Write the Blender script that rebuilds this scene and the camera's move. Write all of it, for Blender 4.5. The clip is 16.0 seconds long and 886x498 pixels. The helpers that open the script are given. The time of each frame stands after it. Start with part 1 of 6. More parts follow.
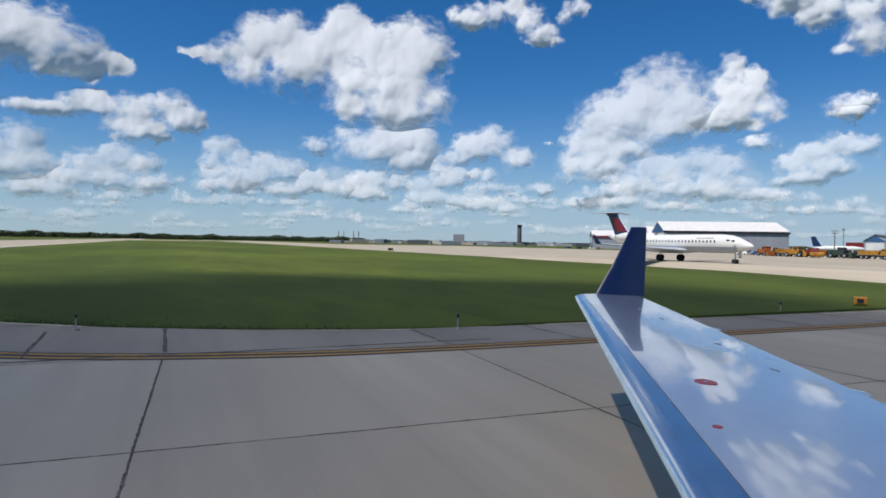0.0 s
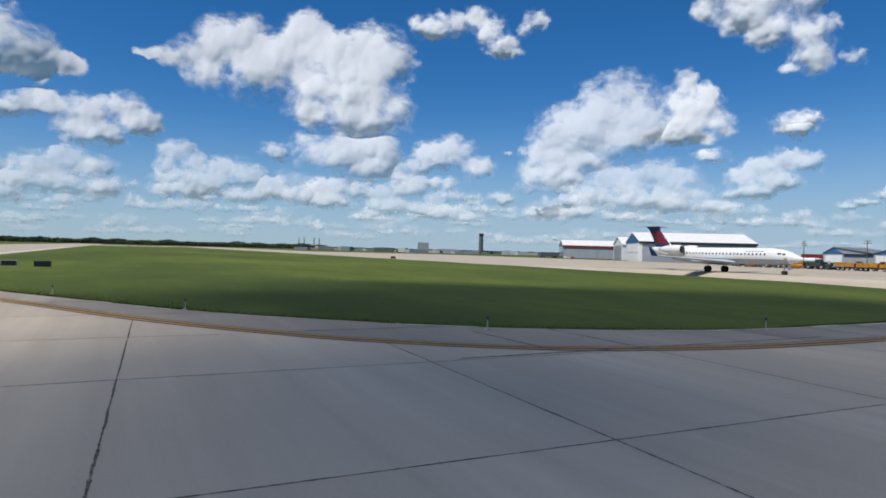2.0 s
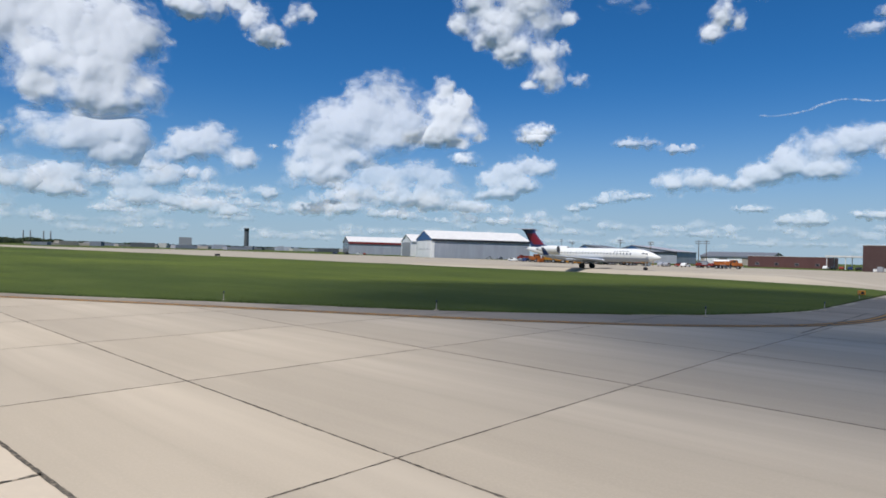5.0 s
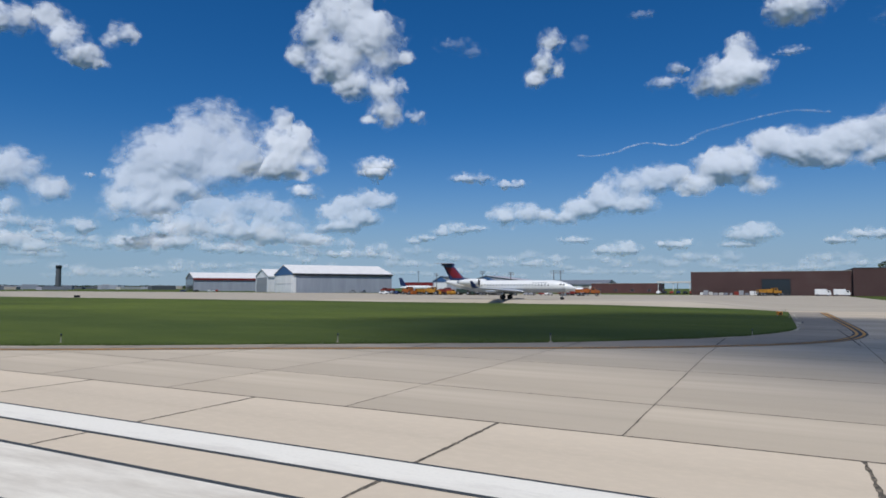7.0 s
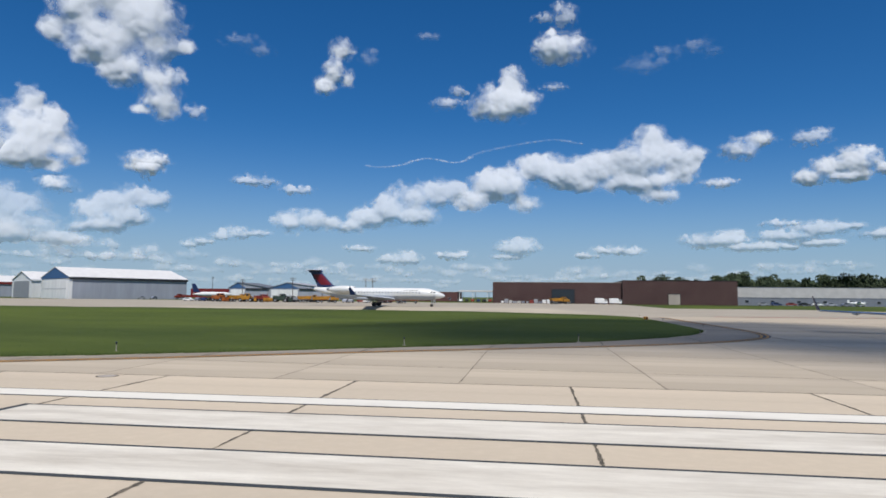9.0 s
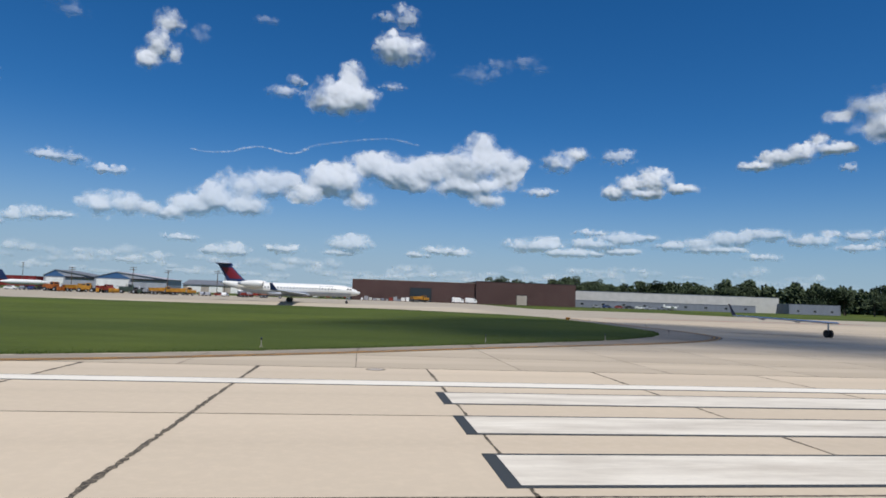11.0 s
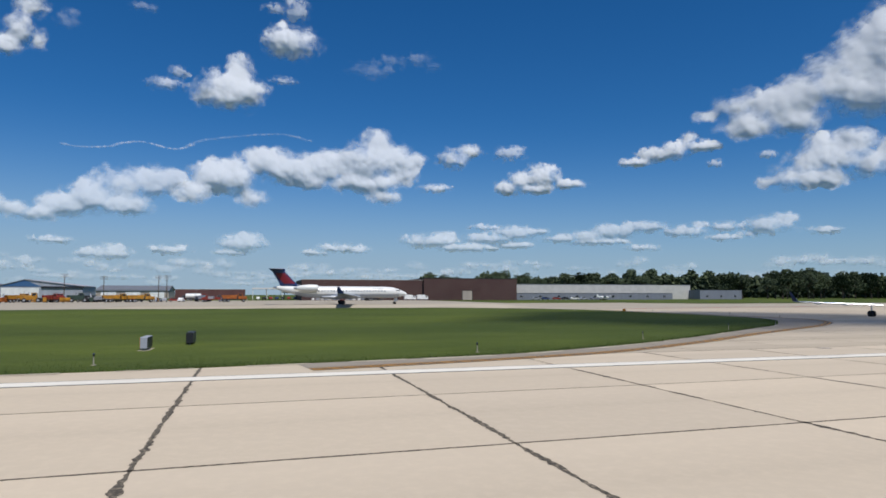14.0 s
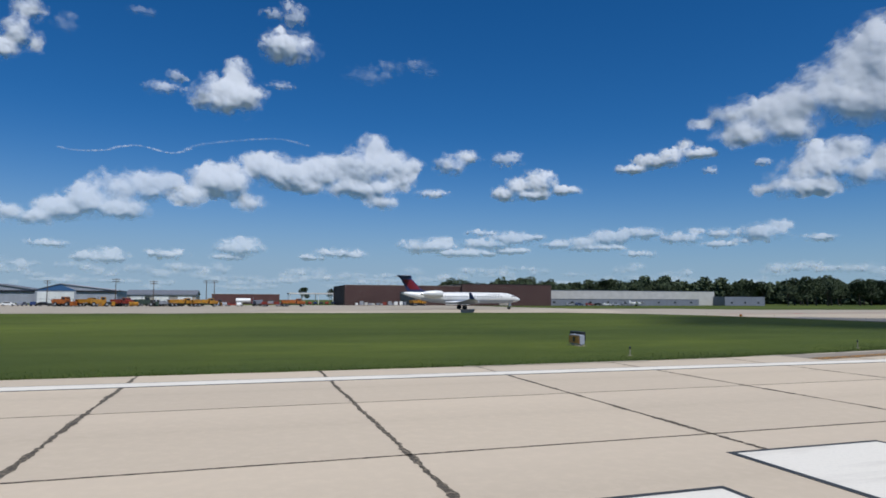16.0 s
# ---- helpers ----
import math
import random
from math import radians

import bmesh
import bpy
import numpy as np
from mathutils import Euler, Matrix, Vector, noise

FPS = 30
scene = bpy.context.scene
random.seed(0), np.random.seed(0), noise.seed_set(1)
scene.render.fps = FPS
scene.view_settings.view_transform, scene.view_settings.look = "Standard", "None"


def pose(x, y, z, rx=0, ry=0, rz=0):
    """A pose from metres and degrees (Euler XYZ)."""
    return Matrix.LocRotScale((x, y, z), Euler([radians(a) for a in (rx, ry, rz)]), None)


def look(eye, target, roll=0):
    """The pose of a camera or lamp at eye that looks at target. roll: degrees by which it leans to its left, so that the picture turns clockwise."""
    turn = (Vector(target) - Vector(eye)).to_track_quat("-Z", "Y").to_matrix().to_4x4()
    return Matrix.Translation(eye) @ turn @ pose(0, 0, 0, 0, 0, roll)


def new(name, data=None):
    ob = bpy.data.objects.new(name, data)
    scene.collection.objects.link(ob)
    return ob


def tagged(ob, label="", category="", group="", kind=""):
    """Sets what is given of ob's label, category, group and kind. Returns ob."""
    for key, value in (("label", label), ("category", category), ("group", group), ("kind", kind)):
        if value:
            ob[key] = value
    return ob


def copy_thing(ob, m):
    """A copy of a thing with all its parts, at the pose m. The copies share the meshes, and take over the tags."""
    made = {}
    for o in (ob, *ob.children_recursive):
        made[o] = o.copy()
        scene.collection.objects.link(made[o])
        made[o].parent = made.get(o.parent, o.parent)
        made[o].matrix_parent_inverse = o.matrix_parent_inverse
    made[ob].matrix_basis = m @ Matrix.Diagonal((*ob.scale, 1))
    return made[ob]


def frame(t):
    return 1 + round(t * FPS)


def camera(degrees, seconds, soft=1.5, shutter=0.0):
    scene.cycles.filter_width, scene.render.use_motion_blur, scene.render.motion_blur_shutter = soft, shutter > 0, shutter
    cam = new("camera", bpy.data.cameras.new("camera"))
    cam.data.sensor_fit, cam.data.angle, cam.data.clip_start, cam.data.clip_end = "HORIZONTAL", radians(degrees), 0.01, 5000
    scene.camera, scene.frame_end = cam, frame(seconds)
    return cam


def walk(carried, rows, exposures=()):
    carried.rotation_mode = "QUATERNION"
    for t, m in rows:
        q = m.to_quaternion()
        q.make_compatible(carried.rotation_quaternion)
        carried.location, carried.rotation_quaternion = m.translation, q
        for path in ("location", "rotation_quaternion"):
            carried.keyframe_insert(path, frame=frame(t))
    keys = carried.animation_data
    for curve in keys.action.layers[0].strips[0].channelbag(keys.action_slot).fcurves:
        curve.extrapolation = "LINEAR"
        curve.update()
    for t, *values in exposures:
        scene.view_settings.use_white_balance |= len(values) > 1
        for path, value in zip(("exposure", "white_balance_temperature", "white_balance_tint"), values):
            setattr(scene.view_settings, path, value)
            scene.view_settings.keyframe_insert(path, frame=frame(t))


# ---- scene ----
import itertools

# ---------------------------------------------------------------- camera
cam = camera(69.5, 16.0, soft=1.7)
ROWS = [
    (0.0, 0.0, 0.0, 2.7, 89.43, -0.96, 0.01),
    (0.5, -3.32, -1.02, 2.7, 89.23, -0.64, -0.08),
    (1.0, -6.69, -2.07, 2.7, 89.64, -0.89, -0.58),
    (1.5, -10.07, -2.99, 2.7, 90.03, -1.25, -1.96),
    (2.0, -13.57, -3.8, 2.7, 90.22, -1.47, -3.75),
    (2.5, -17.07, -4.42, 2.7, 90.3, -1.35, -6.18),
    (3.0, -20.62, -4.89, 2.7, 90.42, -1.3, -9.37),
    (3.5, -24.24, -5.15, 2.7, 90.42, -1.52, -13.09),
    (4.0, -27.76, -5.1, 2.7, 90.42, -1.27, -16.68),
    (4.5, -31.27, -4.72, 2.7, 90.46, -1.54, -20.71),
    (4.7, -32.68, -4.5, 2.7, 90.37, -1.63, -22.38),
    (5.2, -36.11, -3.79, 2.7, 90.57, -1.32, -26.39),
    (5.7, -39.43, -2.88, 2.7, 91.44, -0.79, -30.14),
    (6.2, -42.7, -1.76, 2.75, 92.59, -0.38, -33.69),
    (6.8, -46.6, -0.02, 2.82, 93.55, -0.14, -37.74),
    (7.0, -47.93, 0.68, 2.84, 93.49, -0.08, -39.08),
    (7.5, -51.24, 2.44, 2.87, 93.4, -0.53, -43.36),
    (8.0, -54.2, 4.8, 2.82, 93.61, 0.19, -48.92),
    (8.5, -57.11, 7.22, 2.75, 94.03, -0.08, -53.81),
    (9.0, -59.91, 9.84, 2.7, 94.27, -0.5, -58.47),
    (9.5, -62.46, 12.76, 2.7, 94.52, -1.04, -62.96),
    (10.0, -64.98, 15.77, 2.7, 94.84, -1.96, -67.13),
    (10.2, -65.9, 16.91, 2.7, 94.94, -2.27, -68.57),
    (10.7, -68.06, 19.76, 2.7, 94.56, -2.22, -71.94),
    (11.2, -70.13, 22.88, 2.7, 94.18, -1.81, -74.93),
    (11.7, -72.21, 26.42, 2.7, 94.24, -1.51, -77.51),
    (12.3, -74.75, 31.2, 2.7, 94.58, -0.95, -79.85),
    (12.5, -75.6, 32.86, 2.7, 94.42, -0.48, -80.45),
    (13.0, -77.72, 37.0, 2.7, 94.27, -0.57, -81.64),
    (13.5, -79.9, 41.2, 2.7, 94.14, -0.36, -82.44),
    (14.0, -82.18, 45.65, 2.7, 94.08, -0.01, -83.21),
    (14.5, -84.35, 50.21, 2.7, 94.22, -0.05, -83.35),
    (15.0, -86.63, 55.43, 2.7, 94.43, -0.2, -83.16),
    (15.5, -89.04, 61.09, 2.7, 94.54, -0.31, -83.54),
    (16.0, -91.68, 67.27, 2.7, 94.56, -0.22, -83.83),
]
walk(cam, [(r[0], pose(*r[1:])) for r in ROWS], exposures=[(0.0, 0.06, 6700, 10), (1.5, 0.07, 6700, 10), (3.0, -0.02, 6500, 10), (4.5, 0.03, 6550, 10), (7.0, -0.28, 6200, 10), (8.0, -0.22, 6350, 10), (9.5, -0.08, 6550, 10), (12.5, -0.16, 6550, 10), (14.5, -0.18, 6400, 10), (16.0, -0.27, 6200, 10)])

# ---------------------------------------------------------------- world and sun
SUN_AZ, SUN_EL = 218.0, 60.0
world = bpy.data.worlds.new("sky")
scene.world = world
world.use_nodes = True
wn, wl = world.node_tree.nodes, world.node_tree.links
wn.clear()
sky = wn.new("ShaderNodeTexSky")
sky.sky_type = "NISHITA"
sky.sun_disc = False
sky.sun_elevation = radians(SUN_EL)
sky.sun_rotation = radians(90.0 - SUN_AZ)
sky.altitude = 600.0
sky.air_density = 1.0
sky.dust_density = 0.25
sky.ozone_density = 3.0
bg = wn.new("ShaderNodeBackground")
bg.inputs["Strength"].default_value = 0.074
wout = wn.new("ShaderNodeOutputWorld")
deep = wn.new("ShaderNodeHueSaturation")
deep.inputs["Saturation"].default_value = 1.17
tint = wn.new("ShaderNodeMix")
tint.data_type, tint.blend_type = "RGBA", "MULTIPLY"
tint.inputs[0].default_value = 1.0
tint.inputs[7].default_value = (0.75, 1.0, 1.28, 1)
wl.new(sky.outputs[0], tint.inputs[6])
wl.new(tint.outputs[2], deep.inputs["Color"])
lum = wn.new("ShaderNodeRGBToBW")
wl.new(sky.outputs[0], lum.inputs[0])
near = wn.new("ShaderNodeMapRange")
near.interpolation_type = "SMOOTHSTEP"
near.inputs["From Min"].default_value = 2.6
near.inputs["From Max"].default_value = 8.0
near.inputs["To Max"].default_value = 0.84
wl.new(lum.outputs[0], near.inputs["Value"])
haze = wn.new("ShaderNodeMix")
haze.data_type = "RGBA"
haze.inputs[7].default_value = (4.6, 6.3, 8.2, 1)
wl.new(near.outputs[0], haze.inputs[0])
wl.new(deep.outputs[0], haze.inputs[6])
wl.new(haze.outputs[2], bg.inputs[0])
wl.new(bg.outputs[0], wout.inputs[0])

sun_data = bpy.data.lights.new("sun", "SUN")
sun_data.energy, sun_data.angle, sun_data.color = 4.6, radians(0.53), (1.0, 0.965, 0.915)
sun = new("sun", sun_data)
_az, _el = radians(SUN_AZ), radians(SUN_EL)
sun.matrix_world = look((0, 0, 60), (-math.cos(_az) * math.cos(_el), -math.sin(_az) * math.cos(_el), 60 - math.sin(_el)))

# ---------------------------------------------------------------- materials
def shader(name, rough=0.8, metal=0.0, spec=0.3):
    m = bpy.data.materials.new(name)
    m.use_nodes = True
    nt = m.node_tree
    b = nt.nodes["Principled BSDF"]
    b.inputs["Roughness"].default_value = rough
    b.inputs["Metallic"].default_value = metal
    b.inputs["Specular IOR Level"].default_value = spec
    return m, nt, b


def noise_node(nt, scale, detail=5.0, rough=0.6, stretch=None):
    tc = nt.nodes.new("ShaderNodeTexCoord")
    n = nt.nodes.new("ShaderNodeTexNoise")
    n.inputs["Scale"].default_value = scale
    n.inputs["Detail"].default_value = detail
    n.inputs["Roughness"].default_value = rough
    if stretch:
        mp = nt.nodes.new("ShaderNodeMapping")
        mp.inputs["Scale"].default_value = stretch
        nt.links.new(tc.outputs["Object"], mp.inputs[0])
        nt.links.new(mp.outputs[0], n.inputs["Vector"])
    else:
        nt.links.new(tc.outputs["Object"], n.inputs["Vector"])
    return n


def ramp(nt, src, stops):
    r = nt.nodes.new("ShaderNodeValToRGB")
    while len(r.color_ramp.elements) < len(stops):
        r.color_ramp.elements.new(0.5)
    for e, (p, c) in zip(r.color_ramp.elements, stops):
        e.position = p
        e.color = (*c, 1) if len(c) == 3 else c
    nt.links.new(src, r.inputs[0])
    return r


def mix_colour(nt, fac, a, b, mode="MIX"):
    mx = nt.nodes.new("ShaderNodeMix")
    mx.data_type, mx.blend_type = "RGBA", mode
    for sock, v in ((mx.inputs[0], fac), (mx.inputs[6], a), (mx.inputs[7], b)):
        if isinstance(v, bpy.types.NodeSocket):
            nt.links.new(v, sock)
        elif isinstance(v, (int, float)):
            sock.default_value = v
        else:
            sock.default_value = (*v, 1)
    return mx.outputs[2]


def bump(nt, b, src, strength, dist):
    bp = nt.nodes.new("ShaderNodeBump")
    bp.inputs["Strength"].default_value = strength
    bp.inputs["Distance"].default_value = dist
    nt.links.new(src, bp.inputs["Height"])
    nt.links.new(bp.outputs[0], b.inputs["Normal"])


def paint(name, col, rough=0.45, metal=0.0, spec=0.4, vary=0.12, scale=1.5):
    """Painted or bare surface with faint dirt at two scales."""
    m, nt, b = shader(name, rough, metal, spec)
    n1 = noise_node(nt, scale, 6)
    n2 = noise_node(nt, scale * 9, 3)
    dark = tuple(c * (1 - vary * 1.6) for c in col)
    lite = tuple(min(1, c * (1 + vary * 0.6)) for c in col)
    r = ramp(nt, n1.outputs[0], [(0.3, dark), (0.7, lite)])
    out = mix_colour(nt, 0.25, r.outputs[0], ramp(nt, n2.outputs[0], [(0.35, dark), (0.65, lite)]).outputs[0])
    nt.links.new(out, b.inputs["Base Color"])
    return m


def concrete(name, base, warm):
    m, nt, b = shader(name, 0.85, 0.0, 0.25)
    big = noise_node(nt, 0.09, 5, 0.6)
    streak = noise_node(nt, 0.5, 5, 0.65, (0.05, 1.0, 1.0))
    fine = noise_node(nt, 22.0, 4, 0.7)
    c = ramp(nt, big.outputs[0], [(0.3, base), (0.7, warm)]).outputs[0]
    d = tuple(0.76 * v for v in base)
    c = mix_colour(nt, ramp(nt, streak.outputs[0], [(0.42, (0, 0, 0)), (0.75, (0.55, 0.55, 0.55))]).outputs[0], c, d)
    lite = tuple(min(1, 1.14 * v) for v in warm)
    c = mix_colour(nt, ramp(nt, fine.outputs[0], [(0.45, (0, 0, 0)), (0.75, (0.3, 0.3, 0.3))]).outputs[0], c, lite)
    scuff = noise_node(nt, 0.33, 4, 0.55, (0.06, 1.0, 1.0))
    c = mix_colour(nt, ramp(nt, scuff.outputs[0], [(0.52, (0, 0, 0)), (0.68, (0.6, 0.6, 0.6))]).outputs[0], c, tuple(min(1, 1.2 * v) for v in warm))
    info = nt.nodes.new("ShaderNodeObjectInfo")
    rr = ramp(nt, info.outputs["Random"], [(0.0, (0.95, 0.95, 0.955)), (1.0, (1.03, 1.025, 1.02))])
    c = mix_colour(nt, 1.0, c, rr.outputs[0], "MULTIPLY")
    nt.links.new(c, b.inputs["Base Color"])
    bump(nt, b, fine.outputs[0], 0.25, 0.01)
    return m


M_CONC = concrete("concrete_slab", (0.505, 0.421, 0.312), (0.59, 0.49, 0.366))
M_CONC_TAXI = concrete("concrete_taxiway", (0.425, 0.355, 0.263), (0.495, 0.415, 0.31))
M_CONC_FAR = concrete("concrete_far", (0.34, 0.295, 0.228), (0.405, 0.352, 0.275))
M_SHOULDER = concrete("asphalt_shoulder", (0.25, 0.215, 0.17), (0.33, 0.285, 0.225))


def worn_paint(name, col, under, cover):
    """Marking paint worn through to the slab along the traffic."""
    m, nt, b = shader(name, 0.7, 0.0, 0.3)
    w = noise_node(nt, 0.9, 7, 0.7, (0.25, 1.2, 1.0))
    f = noise_node(nt, 14.0, 5, 0.7)
    fac = ramp(nt, w.outputs[0], [(cover, (0, 0, 0)), (cover + 0.28, (0.75, 0.75, 0.75))]).outputs[0]
    c = mix_colour(nt, fac, col, under)
    dirty = tuple(0.8 * v for v in col)
    c = mix_colour(nt, ramp(nt, f.outputs[0], [(0.5, (0, 0, 0)), (0.8, (0.6, 0.6, 0.6))]).outputs[0], c, dirty)
    nt.links.new(c, b.inputs["Base Color"])
    return m


def tar_material():
    """Crumbling joint tar with grit showing through."""
    m, nt, b = shader("joint_tar", 0.85, 0.0, 0.2)
    n = noise_node(nt, 11.0, 5, 0.65)
    w = noise_node(nt, 0.7, 3, 0.6)
    c = ramp(nt, n.outputs[0], [(0.33, (0.05, 0.043, 0.034)), (0.5, (0.09, 0.076, 0.058)), (0.63, (0.27, 0.22, 0.16))]).outputs[0]
    c = mix_colour(nt, ramp(nt, w.outputs[0], [(0.5, (0, 0, 0)), (0.75, (0.4, 0.4, 0.4))]).outputs[0], c, (0.2, 0.17, 0.13))
    nt.links.new(c, b.inputs["Base Color"])
    bump(nt, b, n.outputs[0], 0.5, 0.02)
    return m


M_TAR = tar_material()
M_WHITE_LINE = worn_paint("white_marking", (0.76, 0.71, 0.61), (0.44, 0.39, 0.33), 0.5)
M_WHITE_WORN = worn_paint("white_marking_worn", (0.76, 0.7, 0.59), (0.45, 0.39, 0.31), 0.36)
M_YELLOW = worn_paint("yellow_marking", (0.52, 0.26, 0.045), (0.30, 0.24, 0.17), 0.5)
M_BLACK_LINE = worn_paint("black_marking", (0.045, 0.05, 0.052), (0.2, 0.19, 0.17), 0.62)
M_DUST = concrete("sandy_dust", (0.40, 0.35, 0.26), (0.50, 0.44, 0.33))
M_RED_LINE = worn_paint("red_marking", (0.45, 0.09, 0.07), (0.35, 0.30, 0.27), 0.5)


def grass_material():
    m, nt, b = shader("mown_grass", 0.9, 0.0, 0.1)
    big = noise_node(nt, 0.035, 5, 0.6, (0.35, 1.0, 1.0))
    mid = noise_node(nt, 0.6, 6, 0.65, (0.25, 1.0, 1.0))
    fine = noise_node(nt, 9.0, 5, 0.7)
    c = ramp(nt, big.outputs[0], [(0.34, (0.038, 0.06, 0.013)), (0.47, (0.065, 0.087, 0.018)), (0.56, (0.09, 0.115, 0.02)), (0.68, (0.125, 0.152, 0.027))]).outputs[0]
    c = mix_colour(nt, ramp(nt, mid.outputs[0], [(0.4, (0, 0, 0)), (0.7, (0.7, 0.7, 0.7))]).outputs[0], c, (0.05, 0.072, 0.018))
    c = mix_colour(nt, ramp(nt, fine.outputs[0], [(0.5, (0, 0, 0)), (0.75, (0.55, 0.55, 0.55))]).outputs[0], c, (0.1, 0.124, 0.032))
    patch = noise_node(nt, 0.16, 5, 0.6, (0.5, 1.0, 1.0))
    c = mix_colour(nt, ramp(nt, patch.outputs[0], [(0.5, (0, 0, 0)), (0.7, (0.65, 0.65, 0.65))]).outputs[0], c, (0.088, 0.112, 0.026))
    nt.links.new(c, b.inputs["Base Color"])
    bump(nt, b, fine.outputs[0], 0.6, 0.08)
    return m


M_GRASS = grass_material()
M_BLADE = paint("grass_blade", (0.07, 0.11, 0.024), 0.7, spec=0.2, vary=0.35, scale=0.4)


def leaf_material():
    m, nt, b = shader("leaves", 0.75, 0.0, 0.2)
    geo = nt.nodes.new("ShaderNodeNewGeometry")
    r = ramp(nt, geo.outputs["Random Per Island"], [(0.0, (0.026, 0.042, 0.022)), (0.6, (0.046, 0.066, 0.032)), (1.0, (0.085, 0.105, 0.045))])
    n = noise_node(nt, 0.4, 4)
    c = mix_colour(nt, ramp(nt, n.outputs[0], [(0.4, (0, 0, 0)), (0.7, (0.6, 0.6, 0.6))]).outputs[0], r.outputs[0], (0.036, 0.052, 0.03))
    nt.links.new(c, b.inputs["Base Color"])
    return m


M_LEAF = leaf_material()
M_BARK = paint("bark", (0.10, 0.08, 0.06), 0.9, vary=0.3, scale=3)


def siding(name, col, rib=3.0, rough=0.65):
    """Ribbed metal sheet with faint vertical streaks."""
    m, nt, b = shader(name, rough, 0.0, 0.2)
    n = noise_node(nt, 0.35, 5, 0.6, (1.0, 1.0, 0.15))
    dark = tuple(c * 0.82 for c in col)
    nt.links.new(ramp(nt, n.outputs[0], [(0.3, dark), (0.7, col)]).outputs[0], b.inputs["Base Color"])
    tc = nt.nodes.new("ShaderNodeTexCoord")
    w = nt.nodes.new("ShaderNodeTexWave")
    w.inputs["Scale"].default_value = rib
    w.inputs["Distortion"].default_value = 0.0
    nt.links.new(tc.outputs["Object"], w.inputs["Vector"])
    bump(nt, b, w.outputs[0], 0.35, 0.05)
    return m


M_SIDING = siding("grey_siding", (0.36, 0.38, 0.43))
M_SIDING_WHITE = siding("white_siding", (0.82, 0.82, 0.80))
M_SIDING_DARK = siding("slate_siding", (0.20, 0.22, 0.26))
M_SIDING_TAN = siding("tan_siding", (0.42, 0.37, 0.32))
M_ROOF_WHITE = siding("white_roof", (0.74, 0.72, 0.69), 2.0, 0.6)
M_ROOF_LILAC = siding("pale_grey_roof", (0.40, 0.39, 0.43), 2.0, 0.6)
M_ROOF_GREY = siding("grey_roof", (0.17, 0.18, 0.20), 2.0, 0.6)
M_BLUE_TRIM = paint("blue_trim", (0.055, 0.13, 0.27), 0.75, spec=0.12)
M_DARK_TRIM = paint("dark_trim", (0.03, 0.033, 0.042), 0.75, spec=0.12)
M_RED_TRIM = paint("red_trim", (0.20, 0.03, 0.032), 0.75, spec=0.12)
M_RED_BROWN = siding("red_brown_siding", (0.13, 0.062, 0.058))
M_GLASS_DARK = paint("dark_glass", (0.02, 0.026, 0.034), 0.08, spec=0.6, vary=0.1)
M_CONC_WALL = paint("concrete_wall", (0.50, 0.49, 0.46), 0.85, vary=0.12, scale=0.3)


def brick_material():
    m, nt, b = shader("dark_red_brick", 0.85, 0.0, 0.2)
    tc = nt.nodes.new("ShaderNodeTexCoord")
    mp = nt.nodes.new("ShaderNodeMapping")
    mp.inputs["Rotation"].default_value = (radians(90), 0, 0)
    nt.links.new(tc.outputs["Object"], mp.inputs[0])
    br = nt.nodes.new("ShaderNodeTexBrick")
    br.inputs["Color1"].default_value = (0.068, 0.036, 0.034, 1)
    br.inputs["Color2"].default_value = (0.088, 0.047, 0.043, 1)
    br.inputs["Mortar"].default_value = (0.13, 0.11, 0.10, 1)
    br.inputs["Scale"].default_value = 1.0
    br.inputs["Brick Width"].default_value = 0.4
    br.inputs["Row Height"].default_value = 0.2
    br.inputs["Mortar Size"].default_value = 0.012
    nt.links.new(mp.outputs[0], br.inputs["Vector"])
    n = noise_node(nt, 0.12, 5, 0.6)
    c = mix_colour(nt, ramp(nt, n.outputs[0], [(0.35, (0, 0, 0)), (0.7, (0.55, 0.55, 0.55))]).outputs[0], br.outputs[0], (0.055, 0.03, 0.03))
    nt.links.new(c, b.inputs["Base Color"])
    return m


M_BRICK = brick_material()
M_TOWER = paint("tower_concrete", (0.10, 0.11, 0.12), 0.7, vary=0.1, scale=0.2)
M_WOOD = paint("pole_wood", (0.12, 0.09, 0.07), 0.85, vary=0.3, scale=2)
M_JET_WHITE = paint("jet_white", (0.72, 0.715, 0.69), 0.3, spec=0.5, vary=0.05)
M_JET_BELLY = paint("jet_belly", (0.40, 0.43, 0.48), 0.35, spec=0.5, vary=0.08)
M_JET_RED = paint("jet_red", (0.17, 0.012, 0.022), 0.3, spec=0.5, vary=0.15, scale=0.6)
M_NAVY = paint("navy_paint", (0.018, 0.035, 0.11), 0.3, spec=0.5, vary=0.15)
M_METAL = paint("bare_metal", (0.55, 0.56, 0.58), 0.32, 0.85, vary=0.1)
M_RUBBER = paint("rubber", (0.025, 0.025, 0.026), 0.85, vary=0.3)
M_ORANGE = paint("orange_paint", (0.40, 0.115, 0.02), 0.5, vary=0.4, scale=0.9)
M_SAFETY = paint("yellow_paint", (0.45, 0.21, 0.02), 0.5, vary=0.4, scale=0.9)
M_RED = paint("red_paint", (0.26, 0.035, 0.022), 0.5, vary=0.35)
M_GREEN = paint("green_paint", (0.035, 0.06, 0.045), 0.5, vary=0.25)
M_WHITE = paint("white_paint", (0.78, 0.78, 0.76), 0.4, vary=0.08)
M_GREY = paint("grey_paint", (0.30, 0.31, 0.33), 0.5, vary=0.15)
